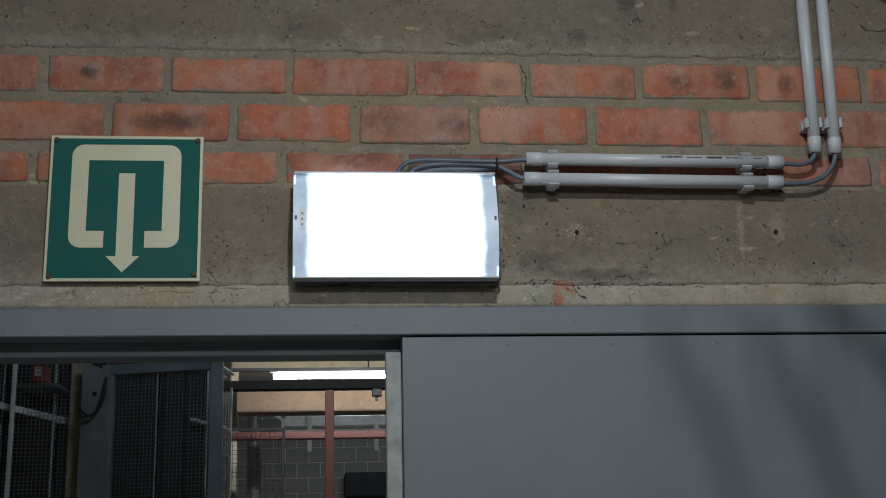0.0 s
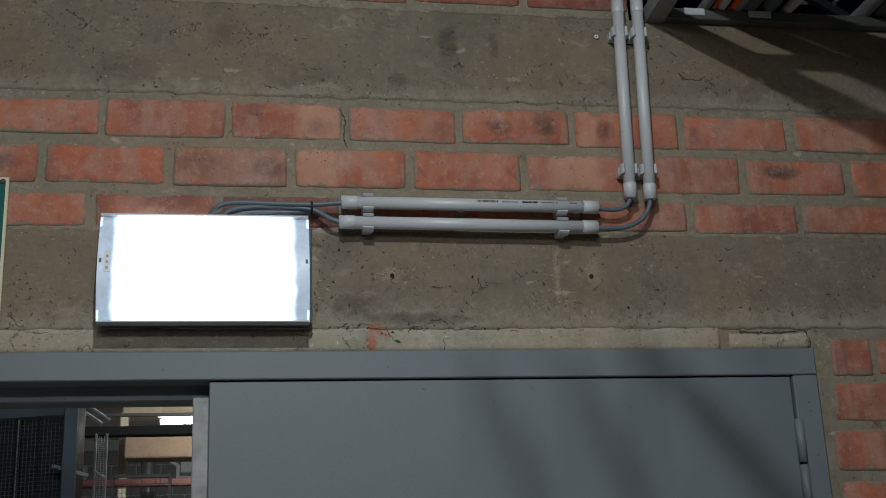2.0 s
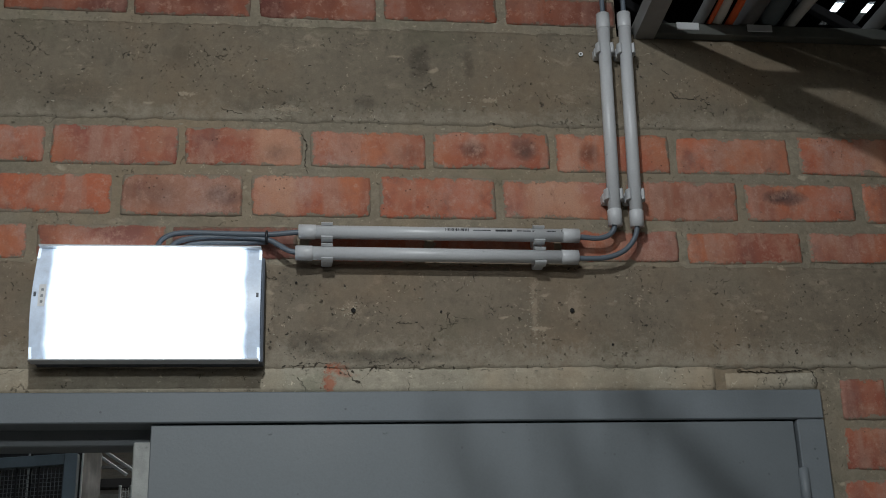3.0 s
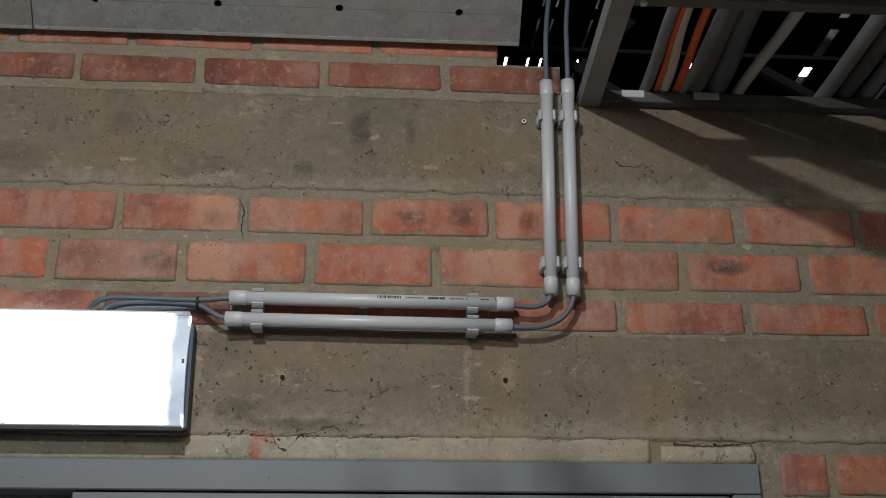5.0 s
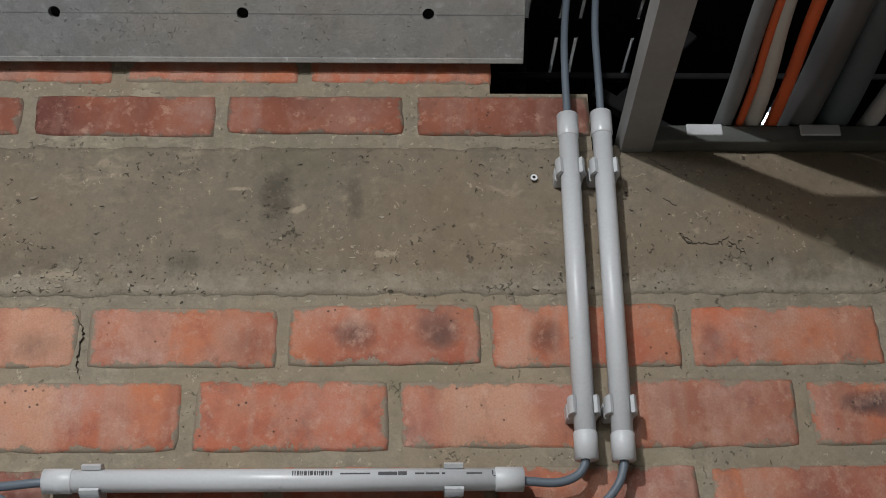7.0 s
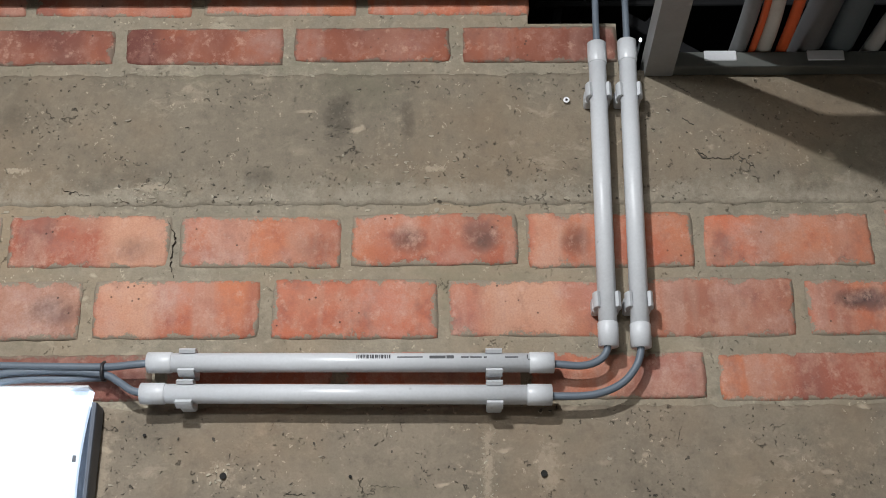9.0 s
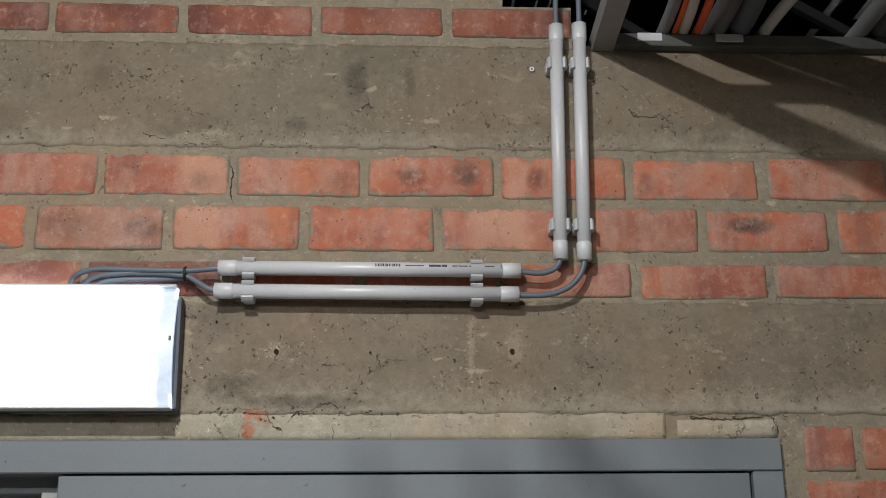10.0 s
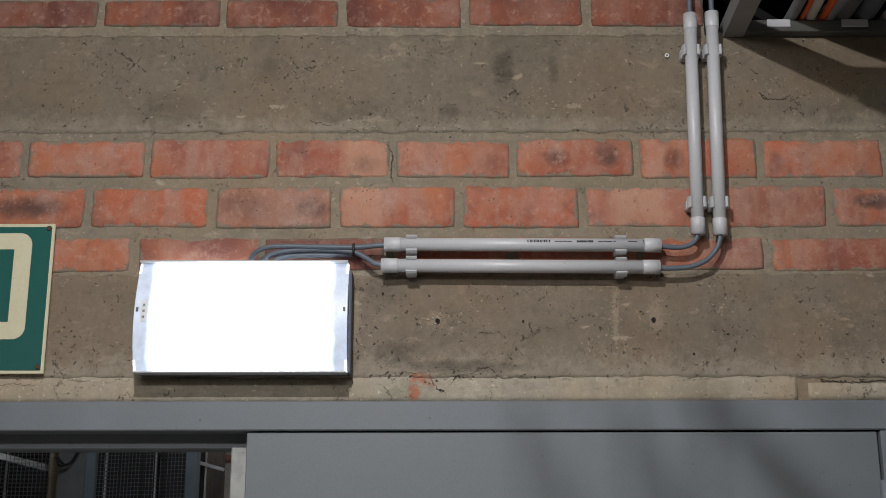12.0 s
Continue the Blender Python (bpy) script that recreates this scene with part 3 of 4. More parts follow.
def print_bar(x0, x1, dz=0.0035, hgt=0.004):
    z = 2.393 - 0.0025 * (x0 - 0.353) / 0.493 + dz
    y = PY - math.sqrt(PR ** 2 - dz ** 2)
    under(part("print_mark", box((x0, y - 0.0003, z - hgt / 2), (x1, y + 0.0012, z + hgt / 2)), M_INK), H1)


rng = random.Random(4)
x = 0.607
while x < 0.647:
    w = rng.choice((0.0012, 0.002, 0.003))
    print_bar(x, x + w, 0.0035, 0.0062)
    x += w + rng.choice((0.0008, 0.0012))
for x0, x1, hh in ((0.656, 0.687, 0.0016), (0.695, 0.7145, 0.0038), (0.7155, 0.7245, 0.0045), (0.733, 0.7425, 0.0018), (0.744, 0.758, 0.0018), (0.7605, 0.764, 0.0018), (0.786, 0.802, 0.0016)):
    print_bar(x0, x1, 0.0035, hh)
print_bar(0.8125, 0.8135, 0.0035, 0.0065)
print_bar(0.8137, 0.8165, 0.0007, 0.001)


def clip(name_at, along, lean=0.0):
    """An open saddle clip round a conduit that runs along x or z."""
    ob = thing("conduit_clip", "grey plastic saddle clip holding a conduit off the wall", "clip", "conduit clips", at=name_at)
    bm = bmesh.new()
    ri, ro, hw = 0.0128, 0.0176, 0.0098
    n = 20
    gap = 0.82
    rings = []
    for k in range(n + 1):
        a = math.pi + gap + (2 * math.pi - 2 * gap) * k / n - math.pi / 2 - math.pi
        for_r = []
        for r, w in ((ri, -hw), (ro, -hw), (ro, hw), (ri, hw)):
            p = (math.sin(a) * r, -math.cos(a) * r)
            for_r.append((p[0], p[1], w))
        rings.append(for_r)
    vs = []
    for ring in rings:
        row = []
        for cx, cy, w in ring:
            # cx runs across the conduit, cy out of the wall
            row.append(bm.verts.new((w, cx, cy) if along == "x" else (cy, cx, w)))
        vs.append(row)
    for p, q in zip(vs, vs[1:]):
        for k in range(4):
            bm.faces.new((p[k], p[(k + 1) % 4], q[(k + 1) % 4], q[k]))
    bm.faces.new(vs[0])
    bm.faces.new(vs[-1][::-1])
    bmesh.ops.recalc_face_normals(bm, faces=bm.faces)
    part("saddle", bm, M_CLIP, ob)
    if along == "x":
        part("foot", box((-0.0095, 0.011, -0.015), (0.0095, -PY, 0.015), 0.002), M_CLIP, ob)
    else:
        part("foot", box((-0.017, 0.011, -0.0095), (0.017, -PY, 0.0095), 0.002), M_CLIP, ob)
    return ob


for x in (0.402, 0.773):
    clip((x, PY, 2.393 - 0.0025 * (x - 0.353) / 0.493), "x")
    clip((x, PY, 2.3545 - 0.004 * (x - 0.348) / 0.494), "x")
for z in (2.469, 2.764):
    f = (z - 2.41) / 0.436
    clip((0.9135 + 0.008 * f, PY, z), "z")
    clip((0.953 + 0.0095 * f, PY, z), "z")

# ---- cables ----
CR = 0.0047


def cable(pts, label, r=CR, mat=M_CABLE, name="cable", group="grey cables"):
    return tagged(part(name, tube(smooth_line(pts, 8), r, 12), mat), label, "cable", group)


cable([(0.835, PY, 2.390), (0.855, PY, 2.388), (0.88, PY, 2.3865), (0.899, PY, 2.392), (0.910, PY, 2.403), (0.9135, PY, 2.42)], "blue-grey cable bending from level conduit to upright conduit")
cable([(0.83, PY, 2.350), (0.86, PY, 2.3485), (0.895, PY, 2.351), (0.925, PY, 2.363), (0.944, PY, 2.383), (0.952, PY, 2.403), (0.953, PY, 2.42)], "blue-grey cable bending wide from level conduit to upright conduit")
cable([(0.365, PY, 2.393), (0.34, PY, 2.391), (0.30, -0.027, 2.389), (0.22, -0.024, 2.391), (0.155, -0.022, 2.392), (0.125, -0.02, 2.383), (0.113, -0.014, 2.366), (0.115, -0.012, 2.345)], "blue-grey cable looping from conduit into the lamp")
cable([(0.36, PY, 2.3545), (0.338, PY, 2.358), (0.318, -0.026, 2.371), (0.297, -0.023, 2.381), (0.24, -0.02, 2.386), (0.18, -0.02, 2.384), (0.145, -0.018, 2.375), (0.132, -0.014, 2.352), (0.132, -0.012, 2.34)], "blue-grey cable looping from lower conduit into the lamp")
cable([(0.30, -0.016, 2.379), (0.25, -0.014, 2.378), (0.19, -0.014, 2.377), (0.16, -0.014, 2.369), (0.152, -0.012, 2.35)], "blue-grey cable end tucked behind the lamp")
tagged(part("cable_tie", tube([(0.2985, -0.026, 2.3735), (0.2985, -0.033, 2.379), (0.2985, -0.033, 2.391), (0.2985, -0.024, 2.396), (0.2985, -0.014, 2.387), (0.2985, -0.014, 2.376), (0.2985, -0.026, 2.3735)], 0.0022, 8), M_TIE), "black cable tie round the cables", "cable tie")
cable([(0.9215, PY, 2.82), (0.923, -0.03, 2.9), (0.928, -0.022, 2.97), (0.938, -0.012, 3.04), (0.953, 0.0, 3.12), (0.97, 0.02, 3.25), (0.975, 0.03, 3.5)], "blue-grey cable rising from conduit into the wall opening")
cable([(0.9624, PY, 2.825), (0.964, -0.03, 2.9), (0.967, -0.022, 2.97), (0.975, -0.012, 3.04), (0.986, 0.0, 3.12), (0.998, 0.02, 3.25), (1.0, 0.03, 3.5)], "blue-grey cable rising from second conduit into the wall opening")

# ---- exit sign ----
SX0, SX1, SZ0, SZ1 = -0.514, -0.2415, 2.165, 2.4375
sign = thing("exit_sign", "square green emergency exit sign with cream arrow and border", "sign", at=(-0.378, 0, 2.165))


def sp(u, v):
    return SX0 + (SX1 - SX0) * u, SZ1 - (SZ1 - SZ0) * v


def plate(loop, y0, y1):
    b = bmesh.new()
    front = [b.verts.new((x, y0, z)) for x, z in loop]
    back = [b.verts.new((x, y1, z)) for x, z in loop]
    b.faces.new(front)
    b.faces.new(back[::-1])
    for k in range(len(loop)):
        n = (k + 1) % len(loop)
        b.faces.new((front[n], front[k], back[k], back[n]))
    bmesh.ops.recalc_face_normals(b, faces=b.faces)
    return b


def arc(cx, cy, r, a0, a1, n=8):
    return [(cx + r * math.cos(radians(a0 + (a1 - a0) * k / n)), cy + r * math.sin(radians(a0 + (a1 - a0) * k / n))) for k in range(n + 1)]


under(part("board", box((SX0, -0.0125, SZ0), (SX1, -0.0085, SZ1), 0.001), M_CREAM), sign)
under(part("green_face", plate([sp(*q) for q in ((0.02, 0.022), (0.98, 0.022), (0.98, 0.978), (0.02, 0.978))], -0.0131, -0.0123), M_GREEN), sign)
loop = [(0.371, 0.662), (0.371, 0.775)] + arc(0.225, 0.695, 0.08, 90, 180) + arc(0.225, 0.145, 0.08, 180, 270) + arc(0.778, 0.145, 0.08, 270, 360) + arc(0.778, 0.695, 0.08, 0, 90) + [(0.634, 0.775), (0.634, 0.662), (0.744, 0.662), (0.744, 0.175), (0.256, 0.175), (0.256, 0.662)]
under(part("door_symbol", plate([sp(*q) for q in loop], -0.0137, -0.0129), M_CREAM), sign)
under(part("arrow", plate([sp(*q) for q in ((0.454, 0.265), (0.56, 0.265), (0.56, 0.832), (0.607, 0.832), (0.4985, 0.942), (0.39, 0.832), (0.454, 0.832))], -0.0137, -0.0129), M_CREAM), sign)
for u, v in ((0.038, 0.032), (0.962, 0.032), (0.038, 0.968), (0.962, 0.955)):
    x, z = sp(u, v)
    under(part("screw", tube([(x, 0.004, z), (x, -0.0145, z), (x, -0.0158, z)], [0.0045, 0.0048, 0.003], 12), M_SCREW), sign)

# ---- sloping fibre cement boards over the wall ----
BZ, BY = 2.9235, -0.018
LEAN = Matrix.Translation((0, BY, BZ)) @ Matrix.Rotation(radians(45), 4, "X") @ Matrix.Translation((0, -BY, -BZ))


def board(x0, x1, z1, holes, r):
    """A board, built upright, cut into a square round each hole and plain strips between."""
    b = bmesh.new()
    h = r * 2.0
    zc = holes[0][1]
    xs, cur = [], x0
    for hx, _ in holes:
        xs += [(cur, hx - h, False), (hx - h, hx + h, True)]
        cur = hx + h
    xs.append((cur, x1, False))
    for a, c, hole in xs:
        for p, q, keep in ((BZ, zc - h, True), (zc - h, zc + h, not hole), (zc + h, z1, True)):
            if keep:
                b.faces.new([b.verts.new((x, BY, z)) for x, z in ((a, p), (c, p), (c, q), (a, q))])
    for hx, hz in holes:
        sq, ci = [], []
        for k in range(24):
            t = 2 * math.pi * k / 24 + math.pi / 4
            m = max(abs(math.cos(t)), abs(math.sin(t)))
            sq.append(b.verts.new((hx + h * math.cos(t) / m, BY, hz + h * math.sin(t) / m)))
            ci.append(b.verts.new((hx + r * math.cos(t), BY, hz + r * math.sin(t))))
        for k in range(24):
            n = (k + 1) % 24
            b.faces.new((sq[k], sq[n], ci[n], ci[k]))
    bmesh.ops.remove_doubles(b, verts=b.verts, dist=1e-5)
    g = bmesh.ops.extrude_face_region(b, geom=list(b.faces))
    bmesh.ops.translate(b, verts=[v for v in g["geom"] if isinstance(v, bmesh.types.BMVert)], vec=(0, 0.0145, 0))
    bmesh.ops.recalc_face_normals(b, faces=b.faces)
    return b


M_BOARD = concrete("grey_fibre_cement", (0.215, 0.22, 0.218), 0.25, 0.35, 0.0)
M_BOARD_OLD = concrete("brownish_fibre_cement", (0.205, 0.193, 0.168), 0.4, 0.4, 0.0)
M_SCORE = mottled("scored_shade", (0.13, 0.13, 0.128), 0.9)
M_LIPEDGE = concrete("sawn_board_edge", (0.27, 0.275, 0.27), 0.3, 0.6, 0.0)
for x0, x1, hs, mat, words in (
    (-0.043, 0.8735, [(0.072 + 0.2275 * k, BZ + 0.060) for k in range(4)], M_BOARD, "grey fibre cement board with a row of round holes"),
    (-1.9, -0.0455, [(-0.272 - 0.2275 * k, BZ + 0.115) for k in range(4, -1, -1)], M_BOARD_OLD, "brownish grey fibre cement board with round holes"),
):
    ob = thing("wall_board", words, "board", "boards on the wall", at=(x0, 0, BZ))
    def lean(name, bm, m, label=""):
        bm.transform(LEAN)
        under(part(name, bm, m, None, label), ob)

    lean("panel", board(x0, x1, 3.42, hs, 0.0073), mat)
    for x in (x0 + 0.08, x1 - 0.25):
        under(part("bracket", box((x, -0.14, 3.075), (x + 0.03, 0.004, 3.1)), M_STEEL), ob)
    lean("lower_edge", box((x0, BY - 0.0012, BZ - 0.0005), (x1, BY + 0.012, BZ + 0.0065), 0.001), M_LIPEDGE, "pale worn lower edge")
    for (ha, hz), (hb, _) in zip(hs, hs[1:] + ([(x1, 0)] if x1 > 0 else [])):
        if hb > ha:
            lean("score_line", box((ha + 0.0076, BY - 0.0003, hz - 0.0008), (hb - 0.0076 * (hb < x1), BY + 0.001, hz + 0.0001)), M_SCORE, "dark scored line between holes")
    for hx, hz in hs:
        lean("bore", tube([(hx, BY + 0.0135, hz), (hx, BY + 0.0155, hz)], 0.0085, 16), M_HOLE)
TABS = ((0.541, 0.555, BZ + 0.122), (0.587, 0.604, BZ + 0.122))
for xa, xb, z in TABS:
    strap = thing("hanging_strap", "bright steel strap end with a rounded tip on the board", "strap", "steel strap ends", at=(xa, BY, z))
    w = (xb - xa) / 2
    loop = [(xb, z + 0.36), (xa, z + 0.36), (xa, z + 0.006)] + [((xa + xb) / 2 - w * math.cos(a), z + 0.006 - 0.006 * math.sin(a)) for a in (0.5, 1.0, 1.57, 2.14, 2.64)] + [(xb, z + 0.006)]
    b = bmesh.new()
    front = [b.verts.new((x, BY - 0.006, zz)) for x, zz in loop]
    back = [b.verts.new((x, BY, zz)) for x, zz in loop]
    b.faces.new(front)
    b.faces.new(back[::-1])
    for k in range(len(loop)):
        n = (k + 1) % len(loop)
        b.faces.new((front[n], front[k], back[k], back[n]))
    bmesh.ops.recalc_face_normals(b, faces=b.faces)
    b.transform(LEAN)
    under(part("strap", b, M_GALV), strap)

# ---- cable ladder ----
ladder = thing("cable_ladder", "dull zinc overhead cable ladder running out of the wall opening", "cable ladder", at=(1.0, 0, 2.8))
LZ = 2.806
YA, YB = 1.9, -4.2
SKEW = 0.035  # the ladder runs a little askew to the wall


def channel(x0, x1):
    """A folded C rail, one skin."""
    w, h, t = x1 - x0, 0.034, 0.003
    loop = [(0, 0), (w, 0), (w, t), (t, t), (t, h - t), (w, h - t), (w, h), (0, h)]
    b = bmesh.new()
    ends = [[b.verts.new((x0 + x + SKEW * y, y, LZ + z)) for x, z in loop] for y in (YB, YA)]
    for k in range(8):
        n = (k + 1) % 8
        b.faces.new((ends[0][k], ends[0][n], ends[1][n], ends[1][k]))
    b.faces.new(ends[0][::-1])
    b.faces.new(ends[1])
    bmesh.ops.recalc_face_normals(b, faces=b.faces)
    return b


under(part("side_rail", channel(0.989, 1.027), M_RAIL), ladder)
under(part("side_rail", channel(1.80, 1.846), M_RAIL), ladder)
for k in range(-5, 13):
    y = -0.008 - 0.345 * k
    under(part("rung", box((1.027 + SKEW * y, y - 0.013, LZ + 0.002), (1.80 + SKEW * y, y + 0.013, LZ + 0.026), 0.003, 2), M_RUNG), ladder)
    if k:
        under(part("bolt", tube([(1.042 + SKEW * y, y - 0.004, LZ - 0.006), (1.042 + SKEW * y, y - 0.004, LZ + 0.004)], 0.006, 8), M_PVC), ladder)
# two pale patches along the first rung
for x0, x1 in ((1.068, 1.112), (1.208, 1.258)):
    under(part("tape", box((x0, -0.0225, LZ + 0.011), (x1, -0.008, LZ + 0.0265), 0.001), M_PVC, None, "pale patch on the rung"), ladder)

LAID = [
       (1.118, 1.102, 0.011, "slate"), (1.136, 1.116, 0.0048, "orange"), (1.153, 1.123, 0.0115, "pale"), (1.177, 1.158, 0.0075, "orange"),
    (1.214, 1.205, 0.021, "black"), (1.258, 1.238, 0.021, "navy"), (1.300, 1.318, 0.011, "grey"), (1.475, 1.47, 0.015, "slate"),
    (1.512, 1.508, 0.017, "black"), (1.556, 1.553, 0.014, "slate"), (1.61, 1.60, 0.02, "navy"), (1.66, 1.665, 0.012, "grey"), (1.72, 1.71, 0.018, "black"),
]
CWORDS = {"slate": "slate grey", "orange": "orange", "pale": "pale grey", "black": "thick black", "navy": "thick dark blue", "grey": "mid grey"}
for xa, xb, r, c in LAID:
    z = LZ + 0.026 + r
    s = (xb - xa) / 0.29
    cable([(xa - 0.3 * s, 1.6, z), (xa - 0.1 * s, 0.6, z + 0.004), (xa, 0.0, z), (xb, -0.29, z), (xb + 0.6 * s * 0.3, -0.8, z + 0.003), (xb + s * 0.3, -1.8, z), (xb + s * 0.2, -4.1, z)],
          CWORDS[c] + " cable lying on the overhead ladder", r, M_CAB[c], "cable", "cables on the ladder")

# slotted tray over the chamber, with a lit tube above it
slots = thing("slotted_tray", "dark slotted steel tray high in the cable chamber", "cable tray", at=(1.5, 1.0, 3.15))
x = 0.72
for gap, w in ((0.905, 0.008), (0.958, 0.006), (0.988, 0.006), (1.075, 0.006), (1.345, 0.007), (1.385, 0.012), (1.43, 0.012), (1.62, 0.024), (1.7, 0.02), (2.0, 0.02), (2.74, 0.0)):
    under(part("strip", box((x, 0.02 if x > 0.84 else 0.252, 3.15), (gap, 2.38, 3.155)), M_SHADEBLACK), slots)
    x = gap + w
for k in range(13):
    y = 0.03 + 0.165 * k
    under(part("bridge", box((0.85, y, 3.1555), (2.58, y + 0.045, 3.158)), M_SHADEBLACK), slots)
tl = thing("tube_lamp", "lit fluorescent tube above the slotted tray", "lamp", at=(1.6, 1.3, 3.5))
under(part("tube", tube([(0.8, 1.0, 3.5), (2.6, 1.0, 3.5)], 0.013, 10), glow("chamber_tube", (0.9, 0.95, 1.0), 6.0)), tl)
under(part("housing", box((0.8, 0.985, 3.52), (2.6, 1.015, 3.6)), M_BLACKST), tl)

# ---- overhead floodlight, and unseen flexes added to cast the door's stripes of shade ----
for (sx0, sz0), (sx1, sz1), rr in (((0.600, 2.10), (0.72, 1.74), 0.0055), ((0.785, 2.09), (0.915, 1.74), 0.0065), ((0.915, 2.125), (1.23, 1.745), 0.0105)):
    # a third of the way from the lamp to the shade on the door
    y = KEY[1] * 2 / 3
    (xa, za), (xb, zb) = [(KEY[0] + (sx - KEY[0]) / 3, KEY[2] + (sz - KEY[2]) / 3) for sx, sz in ((sx0, sz0), (sx1, sz1))]
    line = smooth_line([(xa, y, 3.75), (xa - 0.002, y, 3.2), (xa, y, 2.85), (xa + 0.002, y, 2.75)], 4) + [Vector((xa, y, za)), Vector(((xa + xb) / 2 + 0.004, y, (za + zb) / 2)), Vector((xb, y, zb))]
    tagged(part("flex", tube(line, [0.0007] * (len(line) - 3) + [rr, rr, rr], 10), M_CAB["black"]), "unseen black piece hung to cast shade on the door", "cable", "hanging flexes")
lum = thing("ceiling_lamp", "small square floodlight hanging on a drop rod", "lamp", at=(0.22, -1.82, 3.24))
under(part("housing", box((0.14, -1.94, 3.225), (0.30, -1.76, 3.31), 0.01, 2), M_STEEL), lum)
under(part("rod", tube([(0.22, -1.85, 3.31), (0.22, -1.85, 3.75)], 0.01, 10), M_STEEL), lum)
# unseen fixture, added to carry the hall fill
bat = thing("hall_fill_batten", "unseen batten added as the hall's fill light", "lamp", at=(0.1, -3.5, 3.05))
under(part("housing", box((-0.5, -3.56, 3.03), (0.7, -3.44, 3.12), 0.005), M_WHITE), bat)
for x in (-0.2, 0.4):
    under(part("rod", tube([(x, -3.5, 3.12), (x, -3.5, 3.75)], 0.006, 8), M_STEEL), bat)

# ---- wall marks ----
def hole_mark(x, z, r):
    return part("drill_hole", tube([(x, -0.0035, z), (x, 0.004, z)], [r, r * 0.6], 10), M_HOLE, wall)


for x, z, r in ((0.448, 2.2605, 0.0042), (0.8315, 2.2615, 0.0042), (0.6, 2.259, 0.002), (0.35, 2.31, 0.002), (0.9, 2.2, 0.0022)):
    hole_mark(x, z, r)
plug = thing("wall_plug", "white plastic wall plug sunk in grey concrete", "wall plug", at=(0.88, 0, 2.767))
b = tube([(0.88, -0.004, 2.767), (0.88, -0.0055, 2.767)], 0.0042, 14)
under(part("collar", b, M_WHITE), plug)
under(part("bore", tube([(0.88, -0.0057, 2.767), (0.88, -0.006, 2.767)], 0.0019, 10), M_HOLE), plug)


def crack_line(pts, width, seed):
    """A dark crack: a flat ragged ribbon in the wall's face, coloured as its shade."""
    r = random.Random(seed)
    line = []
    for (xa, za), (xb, zb) in zip(pts, pts[1:]):
        n = max(2, int(math.hypot(xb - xa, zb - za) / 0.003))
        for k in range(n):
            t = k / n
            line.append((xa + (xb - xa) * t + r.uniform(-1, 1) * 0.0017, za + (zb - za) * t + r.uniform(-1, 1) * 0.002))
    line.append(pts[-1])
    b = bmesh.new()
    prev = None
    for k, (x, z) in enumerate(line):
        w = 0.22 * width * (0.08 + 1.25 * r.random() ** 2) * (0.3 + math.sin(math.pi * (k + 0.5) / len(line)))
        nx, nz = line[min(k + 1, len(line) - 1)][0] - line[max(k - 1, 0)][0], line[min(k + 1, len(line) - 1)][1] - line[max(k - 1, 0)][1]
        q = math.hypot(nx, nz) or 1
        ox, oz = -nz / q * w, nx / q * w
        cur = (b.verts.new((x + ox, -0.0013, z + oz)), b.verts.new((x - ox, -0.0013, z - oz)))
        if prev:
            b.faces.new((prev[0], prev[1], cur[1], cur[0]))
        prev = cur
    g = bmesh.ops.extrude_face_region(b, geom=list(b.faces))
    bmesh.ops.translate(b, verts=[v for v in g["geom"] if isinstance(v, bmesh.types.BMVert)], vec=(0, 0.005, 0))
    bmesh.ops.recalc_face_normals(b, faces=b.faces)
    return part("crack", b, M_CRACK, wall)


CRACKS = [
    ([(0.433, 2.167), (0.438, 2.152), (0.447, 2.138), (0.458, 2.134), (0.464, 2.125)], 0.0036), ([(0.446, 2.139), (0.459, 2.135)], 0.009), ([(0.461, 2.140), (0.472, 2.149), (0.484, 2.165), (0.493, 2.163)], 0.0026),
    ([(0.493, 2.163), (0.507, 2.166), (0.521, 2.175), (0.534, 2.177), (0.548, 2.169), (0.556, 2.172)], 0.0048), ([(0.542, 2.118), (0.5425, 2.130), (0.541, 2.14), (0.553, 2.142)], 0.0026), ([(0.463, 2.176), (0.478, 2.172), (0.493, 2.169)], 0.005),
    ([(0.586, 2.168), (0.597, 2.165), (0.608, 2.169)], 0.0035), ([(0.523, 2.242), (0.53, 2.239), (0.549, 2.238)], 0.0026), ([(0.522, 2.235), (0.53, 2.243)], 0.002), ([(0.34, 2.163), (0.39, 2.168), (0.43, 2.168)], 0.0022), ([(-0.2, 2.156), (-0.13, 2.15), (-0.11, 2.158)], 0.001),
    ([(-0.38, 2.14), (-0.3, 2.15), (-0.25, 2.146)], 0.0009), ([(1.12, 2.152), (1.19, 2.15), (1.25, 2.155)], 0.0011), ([(1.255, 2.152), (1.262, 2.14), (1.263, 2.125)], 0.0013),
    ([(1.05, 2.693), (1.065, 2.681), (1.092, 2.68), (1.108, 2.690)], 0.0042), ([(1.105, 2.685), (1.125, 2.666)], 0.0034), ([(1.05, 2.693), (1.056, 2.684), (1.062, 2.681)], 0.007), ([(1.035, 2.74), (1.05, 2.731)], 0.0014),
    ([(0.355, 2.595), (0.366, 2.57), (0.362, 2.535), (0.368, 2.515)], 0.0018), ([(1.0, 2.318), (0.995, 2.3)], 0.0014), 
    ([(1.02, 2.797), (1.04, 2.785), (1.05, 2.778)], 0.0045), ([(0.355, 2.66), (0.345, 2.64)], 0.001), ([(0.21, 2.64), (0.25, 2.628)], 0.0011), ([(0.62, 2.25), (0.66, 2.246)], 0.0009),
]
